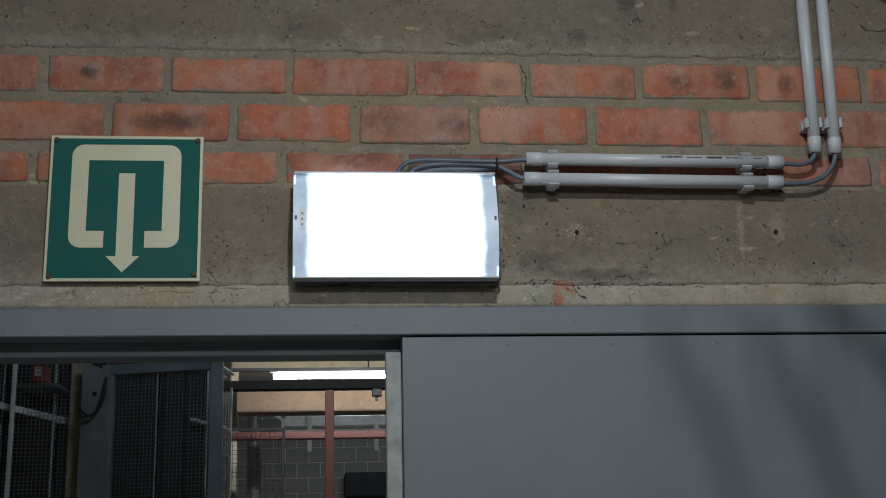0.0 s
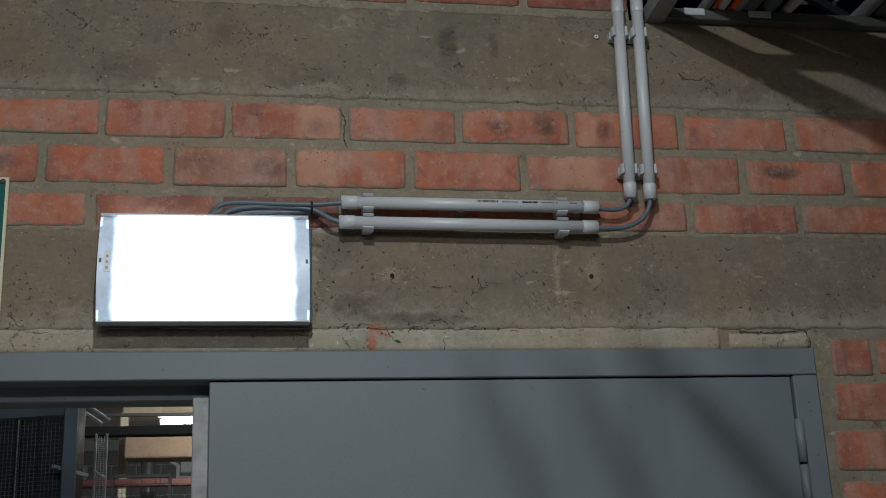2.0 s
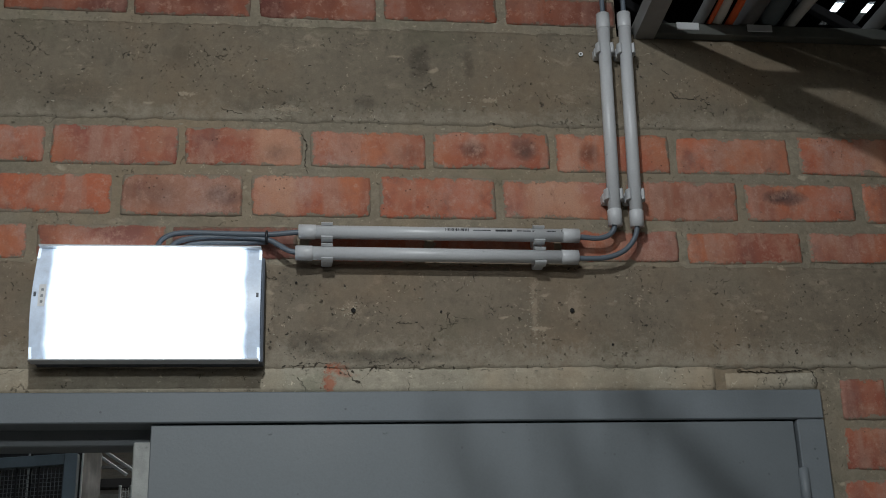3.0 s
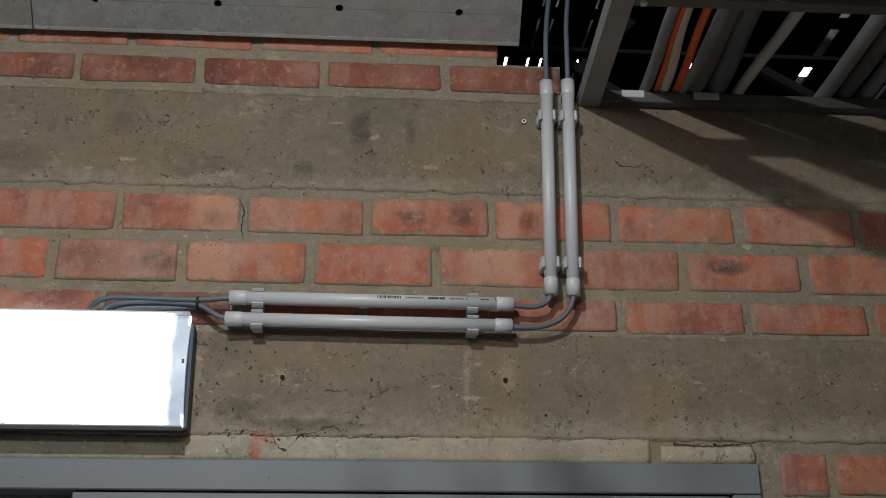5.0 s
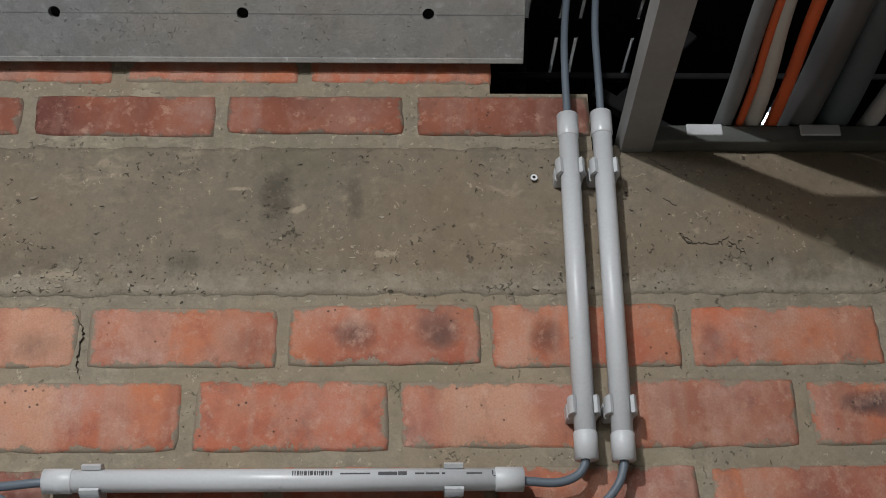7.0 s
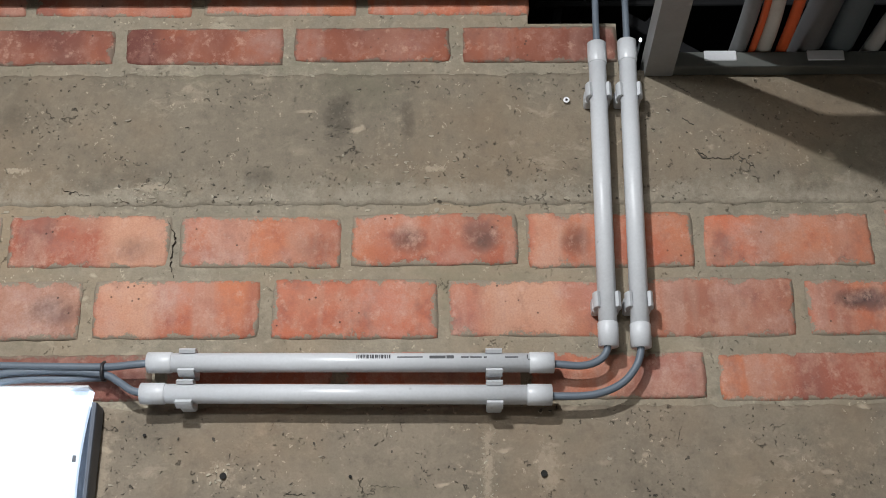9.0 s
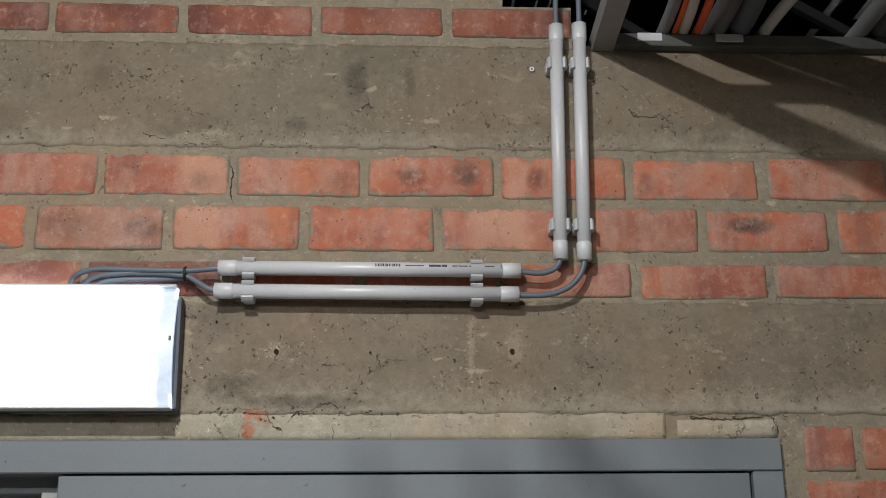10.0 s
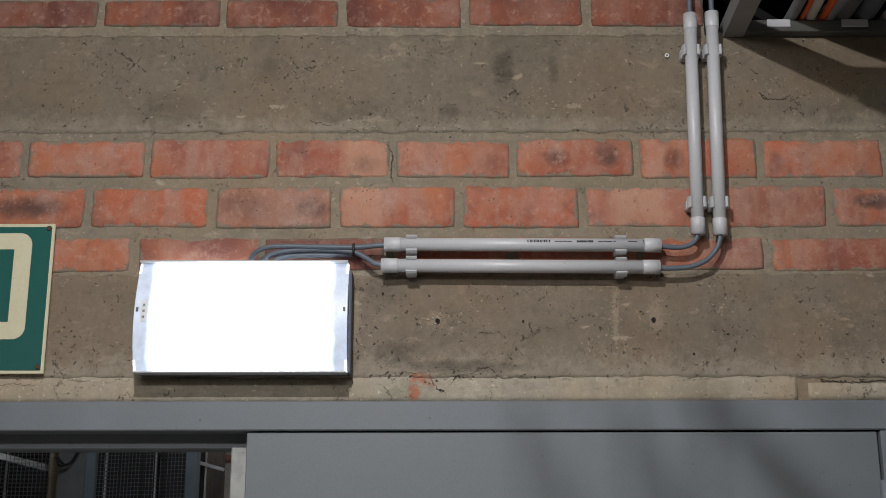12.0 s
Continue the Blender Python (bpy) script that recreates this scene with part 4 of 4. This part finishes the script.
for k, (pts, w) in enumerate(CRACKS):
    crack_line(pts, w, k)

# chips, cavities and smears too small to pick apart
def chips(name, spread, count, size, mat, seed, label, y=-0.0011, tall=1.0):
    """Small irregular flakes strewn over spreads (x0, x1, z0, z1)."""
    r = random.Random(seed)
    b = bmesh.new()
    lips = []
    for _ in range(count):
        x0, x1, z0, z1 = r.choice(spread)
        cx, cz = r.uniform(x0, x1), r.uniform(z0, z1)
        q, a0, st = 0.52 * size * (0.25 + 1.4 * r.random() ** 3), r.uniform(0, 6.28), r.uniform(0.16, 0.75)
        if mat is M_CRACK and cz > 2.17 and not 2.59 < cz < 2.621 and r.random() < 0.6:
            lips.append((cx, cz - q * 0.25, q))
        ring = []
        for k in range(9):
            a = 2 * math.pi * k / 9
            px, pz = q * math.cos(a) * r.uniform(0.4, 1.25), q * st * math.sin(a) * r.uniform(0.4, 1.25)
            ring.append((cx + px * math.cos(a0) - pz * math.sin(a0), cz + (px * math.sin(a0) + pz * math.cos(a0)) * tall))
        # flush with the mortar joints, or just proud of the concrete
        joint = 2.59 < cz < 2.621 or 2.807 < cz < 2.83
        f = [b.verts.new((x, 0.0018 if joint else y, z)) for x, z in ring]
        g = [b.verts.new((x, 0.004, z)) for x, z in ring]
        b.faces.new(f[::-1])
        for k in range(9):
            n = (k + 1) % 9
            b.faces.new((f[k], f[n], g[n], g[k]))
    bmesh.ops.recalc_face_normals(b, faces=b.faces)
    ob = part(name, b, mat, wall, label)
    ob["kind"] = "stuff"
    if not lips:
        return
    # pale arcs put the lit lower edge of each crater into colour
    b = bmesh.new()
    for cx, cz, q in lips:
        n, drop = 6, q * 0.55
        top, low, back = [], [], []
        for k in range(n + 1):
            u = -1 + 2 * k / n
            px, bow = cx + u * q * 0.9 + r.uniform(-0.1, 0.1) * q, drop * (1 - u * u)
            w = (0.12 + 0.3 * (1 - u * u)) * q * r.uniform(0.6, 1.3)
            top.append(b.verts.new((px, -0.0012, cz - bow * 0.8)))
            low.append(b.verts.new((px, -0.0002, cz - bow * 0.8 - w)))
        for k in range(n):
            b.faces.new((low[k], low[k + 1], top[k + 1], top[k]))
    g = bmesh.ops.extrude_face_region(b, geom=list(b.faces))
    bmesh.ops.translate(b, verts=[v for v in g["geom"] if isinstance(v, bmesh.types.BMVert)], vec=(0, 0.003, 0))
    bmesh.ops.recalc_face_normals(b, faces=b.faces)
    ob = part("crater_lips", b, M_LIP, wall, "pale arcs painted as lit lower rims of the cavities")
    ob["kind"] = "stuff"


# the cavities are flush dark flakes, coloured as the shade inside them
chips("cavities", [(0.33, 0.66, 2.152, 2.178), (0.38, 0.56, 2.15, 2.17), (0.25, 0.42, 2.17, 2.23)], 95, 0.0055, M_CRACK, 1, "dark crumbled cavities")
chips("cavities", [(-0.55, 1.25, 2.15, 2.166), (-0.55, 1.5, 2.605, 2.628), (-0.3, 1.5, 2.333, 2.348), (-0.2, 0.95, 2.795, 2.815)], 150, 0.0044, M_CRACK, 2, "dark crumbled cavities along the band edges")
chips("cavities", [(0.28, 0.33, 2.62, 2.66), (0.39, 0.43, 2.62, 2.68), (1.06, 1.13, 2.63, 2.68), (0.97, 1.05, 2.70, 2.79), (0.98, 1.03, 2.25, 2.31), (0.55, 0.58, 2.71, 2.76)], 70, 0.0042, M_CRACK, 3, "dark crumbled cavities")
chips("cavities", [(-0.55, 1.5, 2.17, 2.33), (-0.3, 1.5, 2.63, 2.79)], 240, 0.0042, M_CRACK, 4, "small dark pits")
chips("lime_flecks", [(0.75, 0.775, 2.2, 2.33), (0.75, 0.78, 2.22, 2.25), (0.30, 0.34, 2.62, 2.65), (0.66, 0.72, 2.655, 2.675), (0.28, 0.5, 2.612, 2.63), (0.43, 0.455, 2.25, 2.275), (-0.2, 1.4, 2.605, 2.625), (-0.5, 1.2, 2.155, 2.165)], 170, 0.0046, M_LIP, 5, "pale lime flecks", -0.0012)
chips("lime_flecks", [(-0.5, 1.5, 2.18, 2.33), (-0.3, 1.5, 2.63, 2.78)], 150, 0.004, M_LIP, 6, "pale lime flecks", -0.0012, 0.6)
M_CRUMB = mottled("crumbled_lime", (0.29, 0.255, 0.195), 0.9, 0, 0.3, 40, 200, 0.3)
chips("lime_crumbs", [(-0.6, 1.6, 2.604, 2.624), (-0.6, 1.6, 2.808, 2.822), (-0.6, 1.3, 2.154, 2.168)], 330, 0.009, M_CRUMB, 8, "pale crumbling lime along the band edges", -0.0014, 0.5)
chips("lime_crumbs", [(0.6, 0.75, 2.64, 2.69), (0.75, 0.78, 2.2, 2.33), (0.28, 0.36, 2.62, 2.64), (-0.5, 1.5, 2.62, 2.8), (-0.5, 1.5, 2.17, 2.33)], 200, 0.006, M_CRUMB, 9, "faint lime spots", -0.0013, 0.6)
chips("clay_flecks", [(0.385, 0.425, 2.152, 2.169), (0.39, 0.405, 2.119, 2.152)], 16, 0.006, brick_stuff("exposed_clay", tone=0.5), 7, "bits of exposed red brick", -0.0018)

# ---- store beyond the door ----
def mesh_panel(ob, p, q, z0, z1, pitch=0.022, r=0.0012, mat=M_BLACKST):
    """Square wire mesh between two upright lines."""
    p, q = Vector((*p, 0)), Vector((*q, 0))
    n = int((q - p).length / pitch)
    b = bmesh.new()
    side = Vector((-(q - p).y, (q - p).x, 0)).normalized()
    for k in range(1, n):
        c = p + (q - p) * k / n
        add_tube(b, [(c.x, c.y, z0), (c.x, c.y, z1)], r, 3, False)
    for k in range(1, int((z1 - z0) / pitch)):
        z = z0 + k * pitch
        a, c = p + side * r * 2, q + side * r * 2
        add_tube(b, [(a.x, a.y, z), (c.x, c.y, z)], r, 3, False)
    me = part("wire_mesh", b, mat, ob)
    me["kind"] = "stuff"
    return me


def bar(ob, name, p, q, w, mat=M_GATE, label=""):
    """A square bar between two points."""
    p, q = Vector(p), Vector(q)
    b = box((-w / 2, -w / 2, 0), (w / 2, w / 2, (q - p).length), 0.002)
    d = (q - p).normalized()
    m = d.to_track_quat("Z", "Y").to_matrix().to_4x4()
    b.transform(Matrix.Translation(p) @ m)
    return part(name, b, mat, ob, label)


brace = thing("steel_brace", "dim steel bracing inside the cable chamber", "brace", at=(1.0, 0.2, 2.9))
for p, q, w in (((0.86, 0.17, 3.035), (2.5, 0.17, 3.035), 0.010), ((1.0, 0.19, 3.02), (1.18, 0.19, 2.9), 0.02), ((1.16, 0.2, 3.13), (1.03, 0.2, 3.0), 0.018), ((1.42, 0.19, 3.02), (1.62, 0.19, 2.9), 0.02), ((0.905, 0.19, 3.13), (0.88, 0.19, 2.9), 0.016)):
    under(bar(None, "brace_bar", p, q, w, M_SHADEBLACK), brace)

gate = thing("mesh_gate", "open grey steel wire mesh gate in the store", "gate")
GP, GQ = (-0.775, 2.12), (-0.392, 2.0)
for (x, y) in (GP, GQ):
    bar(gate, "stile", (x, y, 0.0), (x, y, 2.353), 0.042)
bar(gate, "top_rail", (*GP, 2.335), (*GQ, 2.335), 0.036)
bar(gate, "middle_rail", (*GP, 1.25), (*GQ, 1.25), 0.03)
bar(gate, "bottom_rail", (*GP, 0.07), (*GQ, 0.07), 0.036)
for f in (0.3, 0.52, 0.72):
    bar(gate, "upright", (GP[0] + (GQ[0] - GP[0]) * f, GP[1] + (GQ[1] - GP[1]) * f, 0.07), (GP[0] + (GQ[0] - GP[0]) * f, GP[1] + (GQ[1] - GP[1]) * f, 2.32), 0.006, M_BLACKST)
mesh_panel(gate, GP, GQ, 0.08, 2.32, 0.0135, 0.0014, M_STEEL)

fence = thing("mesh_fence", "galvanised wire mesh partition with steel posts", "fence")
for x in (-1.60, -1.067):
    bar(fence, "post", (x, 2.0, 0), (x, 2.0, 3.3), 0.014, M_GALV)
bar(fence, "rail", (-1.62, 1.96, 2.33), (-0.885, 2.05, 2.15), 0.022, M_GALV)
mesh_panel(fence, (-1.7, 2.02), (-0.885, 2.02), 0.9, 3.2, 0.0135, 0.0014, M_STEEL)
tagged(part("concrete_post", box((-0.882, 2.0, 0), (-0.836, 2.12, 3.3), 0.004), M_LIP), "rough pale concrete post in the store", "post")
plate_ob = thing("lock_plate", "grey steel plate with a hanging cable loop", "plate")
part("plate", plate([(-0.832, 2.342), (-0.745, 2.306), (-0.745, 0.9), (-0.832, 0.9)], 1.95, 1.965), M_STEEL, plate_ob)
part("keyhole", tube([(-0.79, 1.949, 2.232), (-0.79, 1.96, 2.232)], 0.008, 12), M_HOLE, plate_ob)
part("cable_loop", tube(smooth_line([(-0.752, 1.94, 2.285), (-0.757, 1.93, 2.23), (-0.78, 1.93, 2.17), (-0.82, 1.93, 2.152), (-0.834, 1.94, 2.18), (-0.80, 1.93, 2.155), (-0.765, 1.93, 2.19), (-0.75, 1.935, 2.25)], 6), 0.004, 8), M_TIE, plate_ob)

lockers = thing("store_lockers", "tall dark steel lockers with thin bright edges", "locker")
for k in range(6):
    x0 = -1.69 + 0.2 * k
    body = part("locker_body", box((x0, 2.75 + 0.03 * (k % 2), 0.0), (x0 + 0.19, 3.2, 2.75 - 0.06 * (k % 3)), 0.004), M_BLACKST, lockers)
    part("edge_strip", box((x0 + 0.1905, 2.745, 0.0), (x0 + 0.1955, 2.76, 2.7)), M_GALV, body, "thin bright metal edge")
bar(lockers, "loose_strip", (-0.56, 2.735, 2.235), (-0.42, 2.735, 2.195), 0.014, M_GALV)
portal = thing("steel_portal", "dark steel beam on a red oxide post", "steel frame")
part("beam", box((-1.6, 6.0, 2.8), (1.6, 6.12, 2.86), 0.004), M_SHADEBLACK, portal)
part("cable_rail", box((-1.6, 6.0, 2.925), (1.6, 6.03, 2.945)), M_BLACKST, portal)
part("post", box((-0.031, 6.02, 0), (0.031, 6.1, 2.8), 0.004), M_OXIDE, portal)
part("cross_beam", box((-1.6, 6.9, 2.55), (1.8, 7.0, 2.605), 0.004), M_RUST, portal)
tube_ob = thing("fluorescent_lamp", "lit fluorescent tube hanging in the store", "lamp")
part("tube", tube([(-0.4, 6.4, 2.945), (0.75, 6.4, 2.945)], 0.019, 12), M_TUBE, tube_ob)
part("reflector", box((-0.42, 6.36, 2.975), (0.77, 6.44, 2.995)), M_WHITE, tube_ob)
for x in (0.28, 0.6):
    part("rod", tube([(x, 6.4, 2.995), (x, 6.4, 3.75)], 0.006, 8), M_BLACKST, tube_ob)
tagged(part("concrete_beam", box((-0.72, 7.2, 2.79), (2.0, 7.5, 3.03), 0.01), M_BROWN), "stained ochre concrete beam across the store", "beam", kind="structure")
tagged(part("concrete_beam", box((-0.85, 8.3, 3.28), (2.2, 8.6, 3.74), 0.01), M_OCHRE), "pale concrete downstand beam", "beam", kind="structure")
tagged(part("concrete_column", box((-0.80, 7.6, 0), (-0.74, 7.75, 3.2), 0.01), M_LIP), "pale rough concrete column", "column", kind="structure")
pen = thing("mesh_pen", "black steel mesh pen in the back of the store", "gate")
for x in (-0.70, -0.32):
    bar(pen, "stile", (x, 6.3, 0), (x, 6.3, 2.56), 0.022, M_BLACKST)
bar(pen, "top_rail", (-0.70, 6.3, 2.56), (-0.32, 6.3, 2.56), 0.022, M_BLACKST)
mesh_panel(pen, (-0.70, 6.3), (-0.32, 6.3), 0.05, 2.54, 0.03, 0.002)
rack = thing("hanging_tray", "galvanised cable trays hanging in the back of the store", "cable tray")
part("tray", box((-0.45, 10.2, 3.0), (1.6, 10.35, 3.1), 0.004), M_GALV, rack)
part("tray", box((-0.45, 9.8, 2.86), (1.6, 9.95, 2.92), 0.004), M_GALV, rack)
for x in (-0.21, 0.45):
    part("hanger", box((x, 9.75, 2.7), (x + 0.04, 9.79, 3.75)), M_PVC, rack)
tagged(part("wall_screen", box((0.2, 13.1, 2.42), (0.72, 13.336, 2.72), 0.03, 3), M_SHADEBLACK), "black flat box on the block wall", "screen")

# unseen fixture, added to carry the fill on the gate
batten = thing("gate_fill_batten", "unseen white batten added for the fill on the gate", "lamp", at=(0.15, 0.75, 3.5))
under(part("housing", box((-0.2, 0.7, 3.45), (0.5, 0.8, 3.53), 0.005), M_WHITE), batten)
for x in (-0.1, 0.4):
    under(part("rod", tube([(x, 0.75, 3.53), (x, 0.75, 3.75)], 0.006, 8), M_STEEL), batten)

struts = thing("sloping_struts", "pale galvanised struts sloping up behind the gate", "strut")
bar(struts, "hanger", (-0.735, 4.225, 2.7), (-0.735, 4.225, 3.75), 0.03, M_BLACKST)
bar(struts, "strut", (-0.745, 4.2, 2.79), (-0.506, 4.2, 2.63), 0.016, M_GALV)
bar(struts, "strut", (-0.77, 4.25, 2.77), (-0.551, 4.25, 2.619), 0.016, M_GALV)
screen = thing("mesh_screen", "pale framed wire mesh screen beside the concrete column", "screen")
bar(screen, "stile", (-0.572, 4.2, 0.0), (-0.572, 4.2, 2.56), 0.012, M_GALV)
bar(screen, "stile", (-0.518, 4.2, 0.0), (-0.518, 4.2, 2.56), 0.012, M_GALV)
bar(screen, "bottom_rail", (-0.572, 4.195, 2.37), (-0.518, 4.195, 2.335), 0.014, M_GALV)
mesh_panel(screen, (-0.572, 4.21), (-0.518, 4.21), 2.2, 2.55, 0.011, 0.0012, M_GALV)
tank = thing("galvanised_duct", "upright round galvanised duct in the back of the store", "duct")
part("shell", tube([(-0.71, 9.5, 0.0), (-0.71, 9.5, 3.03), (-0.71, 9.5, 3.075), (-0.71, 9.5, 3.09)], [0.07, 0.07, 0.056, 0.03], 20), M_STEEL, tank)
part("band", tube([(-0.71, 9.5, 2.84), (-0.71, 9.5, 2.87)], 0.066, 20), M_STEEL, tank)
arm = thing("tray_bracket", "pale cranked bracket at the end of the hanging tray", "bracket")
bar(arm, "arm", (-0.60, 9.81, 3.115), (-0.455, 9.81, 3.02), 0.03, M_GALV)
bar(arm, "leg", (-0.455, 9.81, 3.03), (-0.455, 9.81, 2.88), 0.03, M_GALV)
shoe = thing("beam_clamp", "dark steel clamp under the portal beam", "clamp")
part("jaw", box((0.29, 6.0, 2.745), (0.355, 6.06, 2.799), 0.006), M_BLACKST, shoe)
part("bolt", tube([(0.322, 6.03, 2.715), (0.322, 6.03, 2.746)], 0.009, 8), M_STEEL, shoe)
crate = thing("red_crate", "red and white box on the lockers behind the mesh", "box")
part("body", box((-1.145, 2.55, 2.36), (-1.09, 2.62, 2.425), 0.004), mottled("red_card", (0.5, 0.06, 0.05), 0.6), crate)
part("sticker", box((-1.135, 2.547, 2.385), (-1.11, 2.5495, 2.42)), M_WHITE, crate, "white sticker")
part("bracket", box((-1.2, 2.56, 2.345), (-1.05, 2.8, 2.3595)), M_STEEL, crate)

# ---- bricks and blocks ----
def brick_mesh(w, hgt, seed):
    """A worn brick face with rounded arrises; its middle is the origin, its face at y = 0."""
    r = random.Random(seed)
    b = bmesh.new()
    nx, nz = 12, 5
    warp = [(r.uniform(-0.0028, 0.0022), r.uniform(-0.0026, 0.002)) for _ in range(4)]
    g = []
    for j in range(nz + 1):
        row = []
        for i in range(nx + 1):
            x, z = -w / 2 + w * i / nx, -hgt / 2 + hgt * j / nz
            y = -0.0004 + 0.001 * r.uniform(-1, 1)
            if i in (0, nx) or j in (0, nz):
                y = 0.0016 + 0.001 * r.random()
                k = 0.0016 * r.random() ** 2
                x -= math.copysign(k, x) if i in (0, nx) else 0
                z -= math.copysign(k, z) if j in (0, nz) else 0
                if i in (0, nx) and j in (0, nz):
                    x, z = x * 0.985, z * 0.95
            elif i in (1, nx - 1):
                x += math.copysign(w / nx * 0.6, x)
            if j in (1, nz - 1) and i not in (0, nx):
                z += math.copysign(hgt / nz * 0.62, z)
            s, t = i / nx, j / nz
            for (ox, oz), f, sx, sz in zip(warp, ((1 - s) * (1 - t), s * (1 - t), (1 - s) * t, s * t), (-1, 1, -1, 1), (-1, -1, 1, 1)):
                x, z = x + f * ox * sx, z + f * oz * sz
            row.append(b.verts.new((x, y, z)))
        g.append(row)
    for j in range(nz):
        for i in range(nx):
            b.faces.new((g[j][i], g[j][i + 1], g[j + 1][i + 1], g[j + 1][i])).smooth = True
    rim = g[0] + [q[-1] for q in g[1:]] + g[-1][-2::-1] + [q[0] for q in g[-2:0:-1]]
    back = [b.verts.new((v.co.x, 0.03, v.co.z)) for v in rim]
    for k in range(len(rim)):
        n = (k + 1) % len(rim)
        b.faces.new((rim[n], rim[k], back[k], back[n]))
    return b


SPECIAL = {
    # (row, index of the joint at its left): soot spots, bleached stretch, tone
    ("b", 0): (((0.0, 0.012, 0.03, 0.016, 0.75),), None, 0.35), ("b", 1): (((-0.028, 0.004, 0.02, 0.018, 1.0),), None, 0.4),
    ("b", 4): (((0.06, -0.01, 0.03, 0.02, 0.35),), (0.02, 0.11), 0.35), ("b", 6): (((-0.035, 0.0, 0.024, 0.022, 0.75), (0.06, 0.004, 0.026, 0.024, 0.75)), None, 0.45),
    ("b", 7): (((-0.045, 0.0, 0.02, 0.024, 0.7),), (-0.1, -0.065), 0.6), ("b", 5): (((0.075, -0.008, 0.03, 0.02, 0.3),), None, 0.5),
    ("c", 2): (((0.0, 0.0, 0.075, 0.022, 0.9),), None, 0.5), ("c", 4): (((0.07, 0.0, 0.035, 0.022, 0.8), (-0.06, 0.0, 0.06, 0.03, 0.35)), None, 0.4, (0.3, 0.16, 0.105)), ("c", 5): ((), (-0.11, -0.03), 0.6), ("d", 3): ((), None, 0.1, (0.2, 0.082, 0.066)), ("d", 4): ((), None, 0.0, (0.17, 0.07, 0.06)),
    ("c", 8): (((-0.02, 0.0, 0.05, 0.03, 0.2),), None, 0.15, (0.33, 0.14, 0.09)), ("c", 9): (((-0.03, 0.01, 0.045, 0.016, 1.0),), None, 0.7), ("c", 6): ((), None, 0.8), ("c", 3): ((), None, 0.9),
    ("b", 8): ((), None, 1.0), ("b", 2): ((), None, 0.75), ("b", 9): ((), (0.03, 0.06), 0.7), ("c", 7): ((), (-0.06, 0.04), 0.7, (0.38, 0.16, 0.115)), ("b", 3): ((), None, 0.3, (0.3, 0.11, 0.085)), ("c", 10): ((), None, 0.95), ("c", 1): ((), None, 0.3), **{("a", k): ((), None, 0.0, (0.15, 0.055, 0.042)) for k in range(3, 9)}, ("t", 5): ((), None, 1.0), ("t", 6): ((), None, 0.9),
}
ROWS = {
    "a": (2.830, 2.885, [-1.1, -0.868, -0.64, -0.415, -0.192, 0.04, 0.265, 0.503, 0.731, 0.965]),
    "b": (2.528, 2.603, [-0.765, -0.538, -0.311, -0.087, 0.145, 0.366, 0.588, 0.8155, 1.04, 1.277, 1.505, 1.732, 1.96]),
    "c": (2.434, 2.510, [-0.872, -0.645, -0.418, -0.19, 0.037, 0.2625, 0.489, 0.711, 0.94, 1.166, 1.391, 1.62, 1.845]),
    "d": (2.352, 2.414, [-0.775, -0.549, -0.322, -0.098, 0.13, 0.36, 0.585, 0.812, 1.043, 1.276, 1.505, 1.73]),
    "t": (2.906, 2.978, [-0.767, -0.54, -0.31, -0.085, 0.137, 0.369, 0.60, 0.842]),
    "r": (2.066, 2.136, [1.298, 1.393, 1.62, 1.85]), "s": (1.976, 2.050, [1.292, 1.512, 1.74]), "u": (1.884, 1.960, [1.283, 1.40, 1.63]), "w": (1.79, 1.866, [1.285, 1.51, 1.74]),
}
rng = random.Random(11)
for key, (z0, z1, joints) in ROWS.items():
    for i, (xa, xb) in enumerate(zip(joints, joints[1:])):
        g = 0.0058 + rng.uniform(-0.0012, 0.002)
        w, hgt = xb - xa - 2 * g, z1 - z0 + 0.002 + rng.uniform(-0.003, 0.003)
        mat = M_BRICK
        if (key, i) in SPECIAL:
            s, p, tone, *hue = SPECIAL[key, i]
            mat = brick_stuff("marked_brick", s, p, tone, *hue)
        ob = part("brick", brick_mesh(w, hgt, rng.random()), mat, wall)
        ob.location = ((xa + xb) / 2, 0.0 + rng.uniform(-0.0008, 0.001), (z0 + z1) / 2 + rng.uniform(-0.001, 0.001))
        ob.rotation_euler = (0, radians(rng.uniform(-0.35, 0.35)), 0)

M_BLOCK = concrete("grey_block", (0.085, 0.083, 0.076), 0.8, 0.4, 0.1)
M_JOINT = concrete("grey_block_joint", (0.2, 0.195, 0.18), 0.4, 0.4, 0.1)
back_wall = structure("wall_back", box((-3.0, 13.34, 0.0), (3.4, 13.6, 3.75)), M_JOINT, "grey concrete block wall at the back of the store", "wall")
bb = box((-0.143, -0.03, -0.089), (0.143, 0.03, 0.089), 0.006)
block = bpy.data.meshes.new("block")
bb.to_mesh(block)
bb.free()
block.materials.append(M_BLOCK)
for j in range(8, 19):
    for i in range(12):
        ob = new("block", block)
        ob.parent = back_wall
        ob.location = (-1.75 + 0.3 * i + 0.15 * (j % 2), 13.362, 0.1 + 0.19 * j + 0.01)
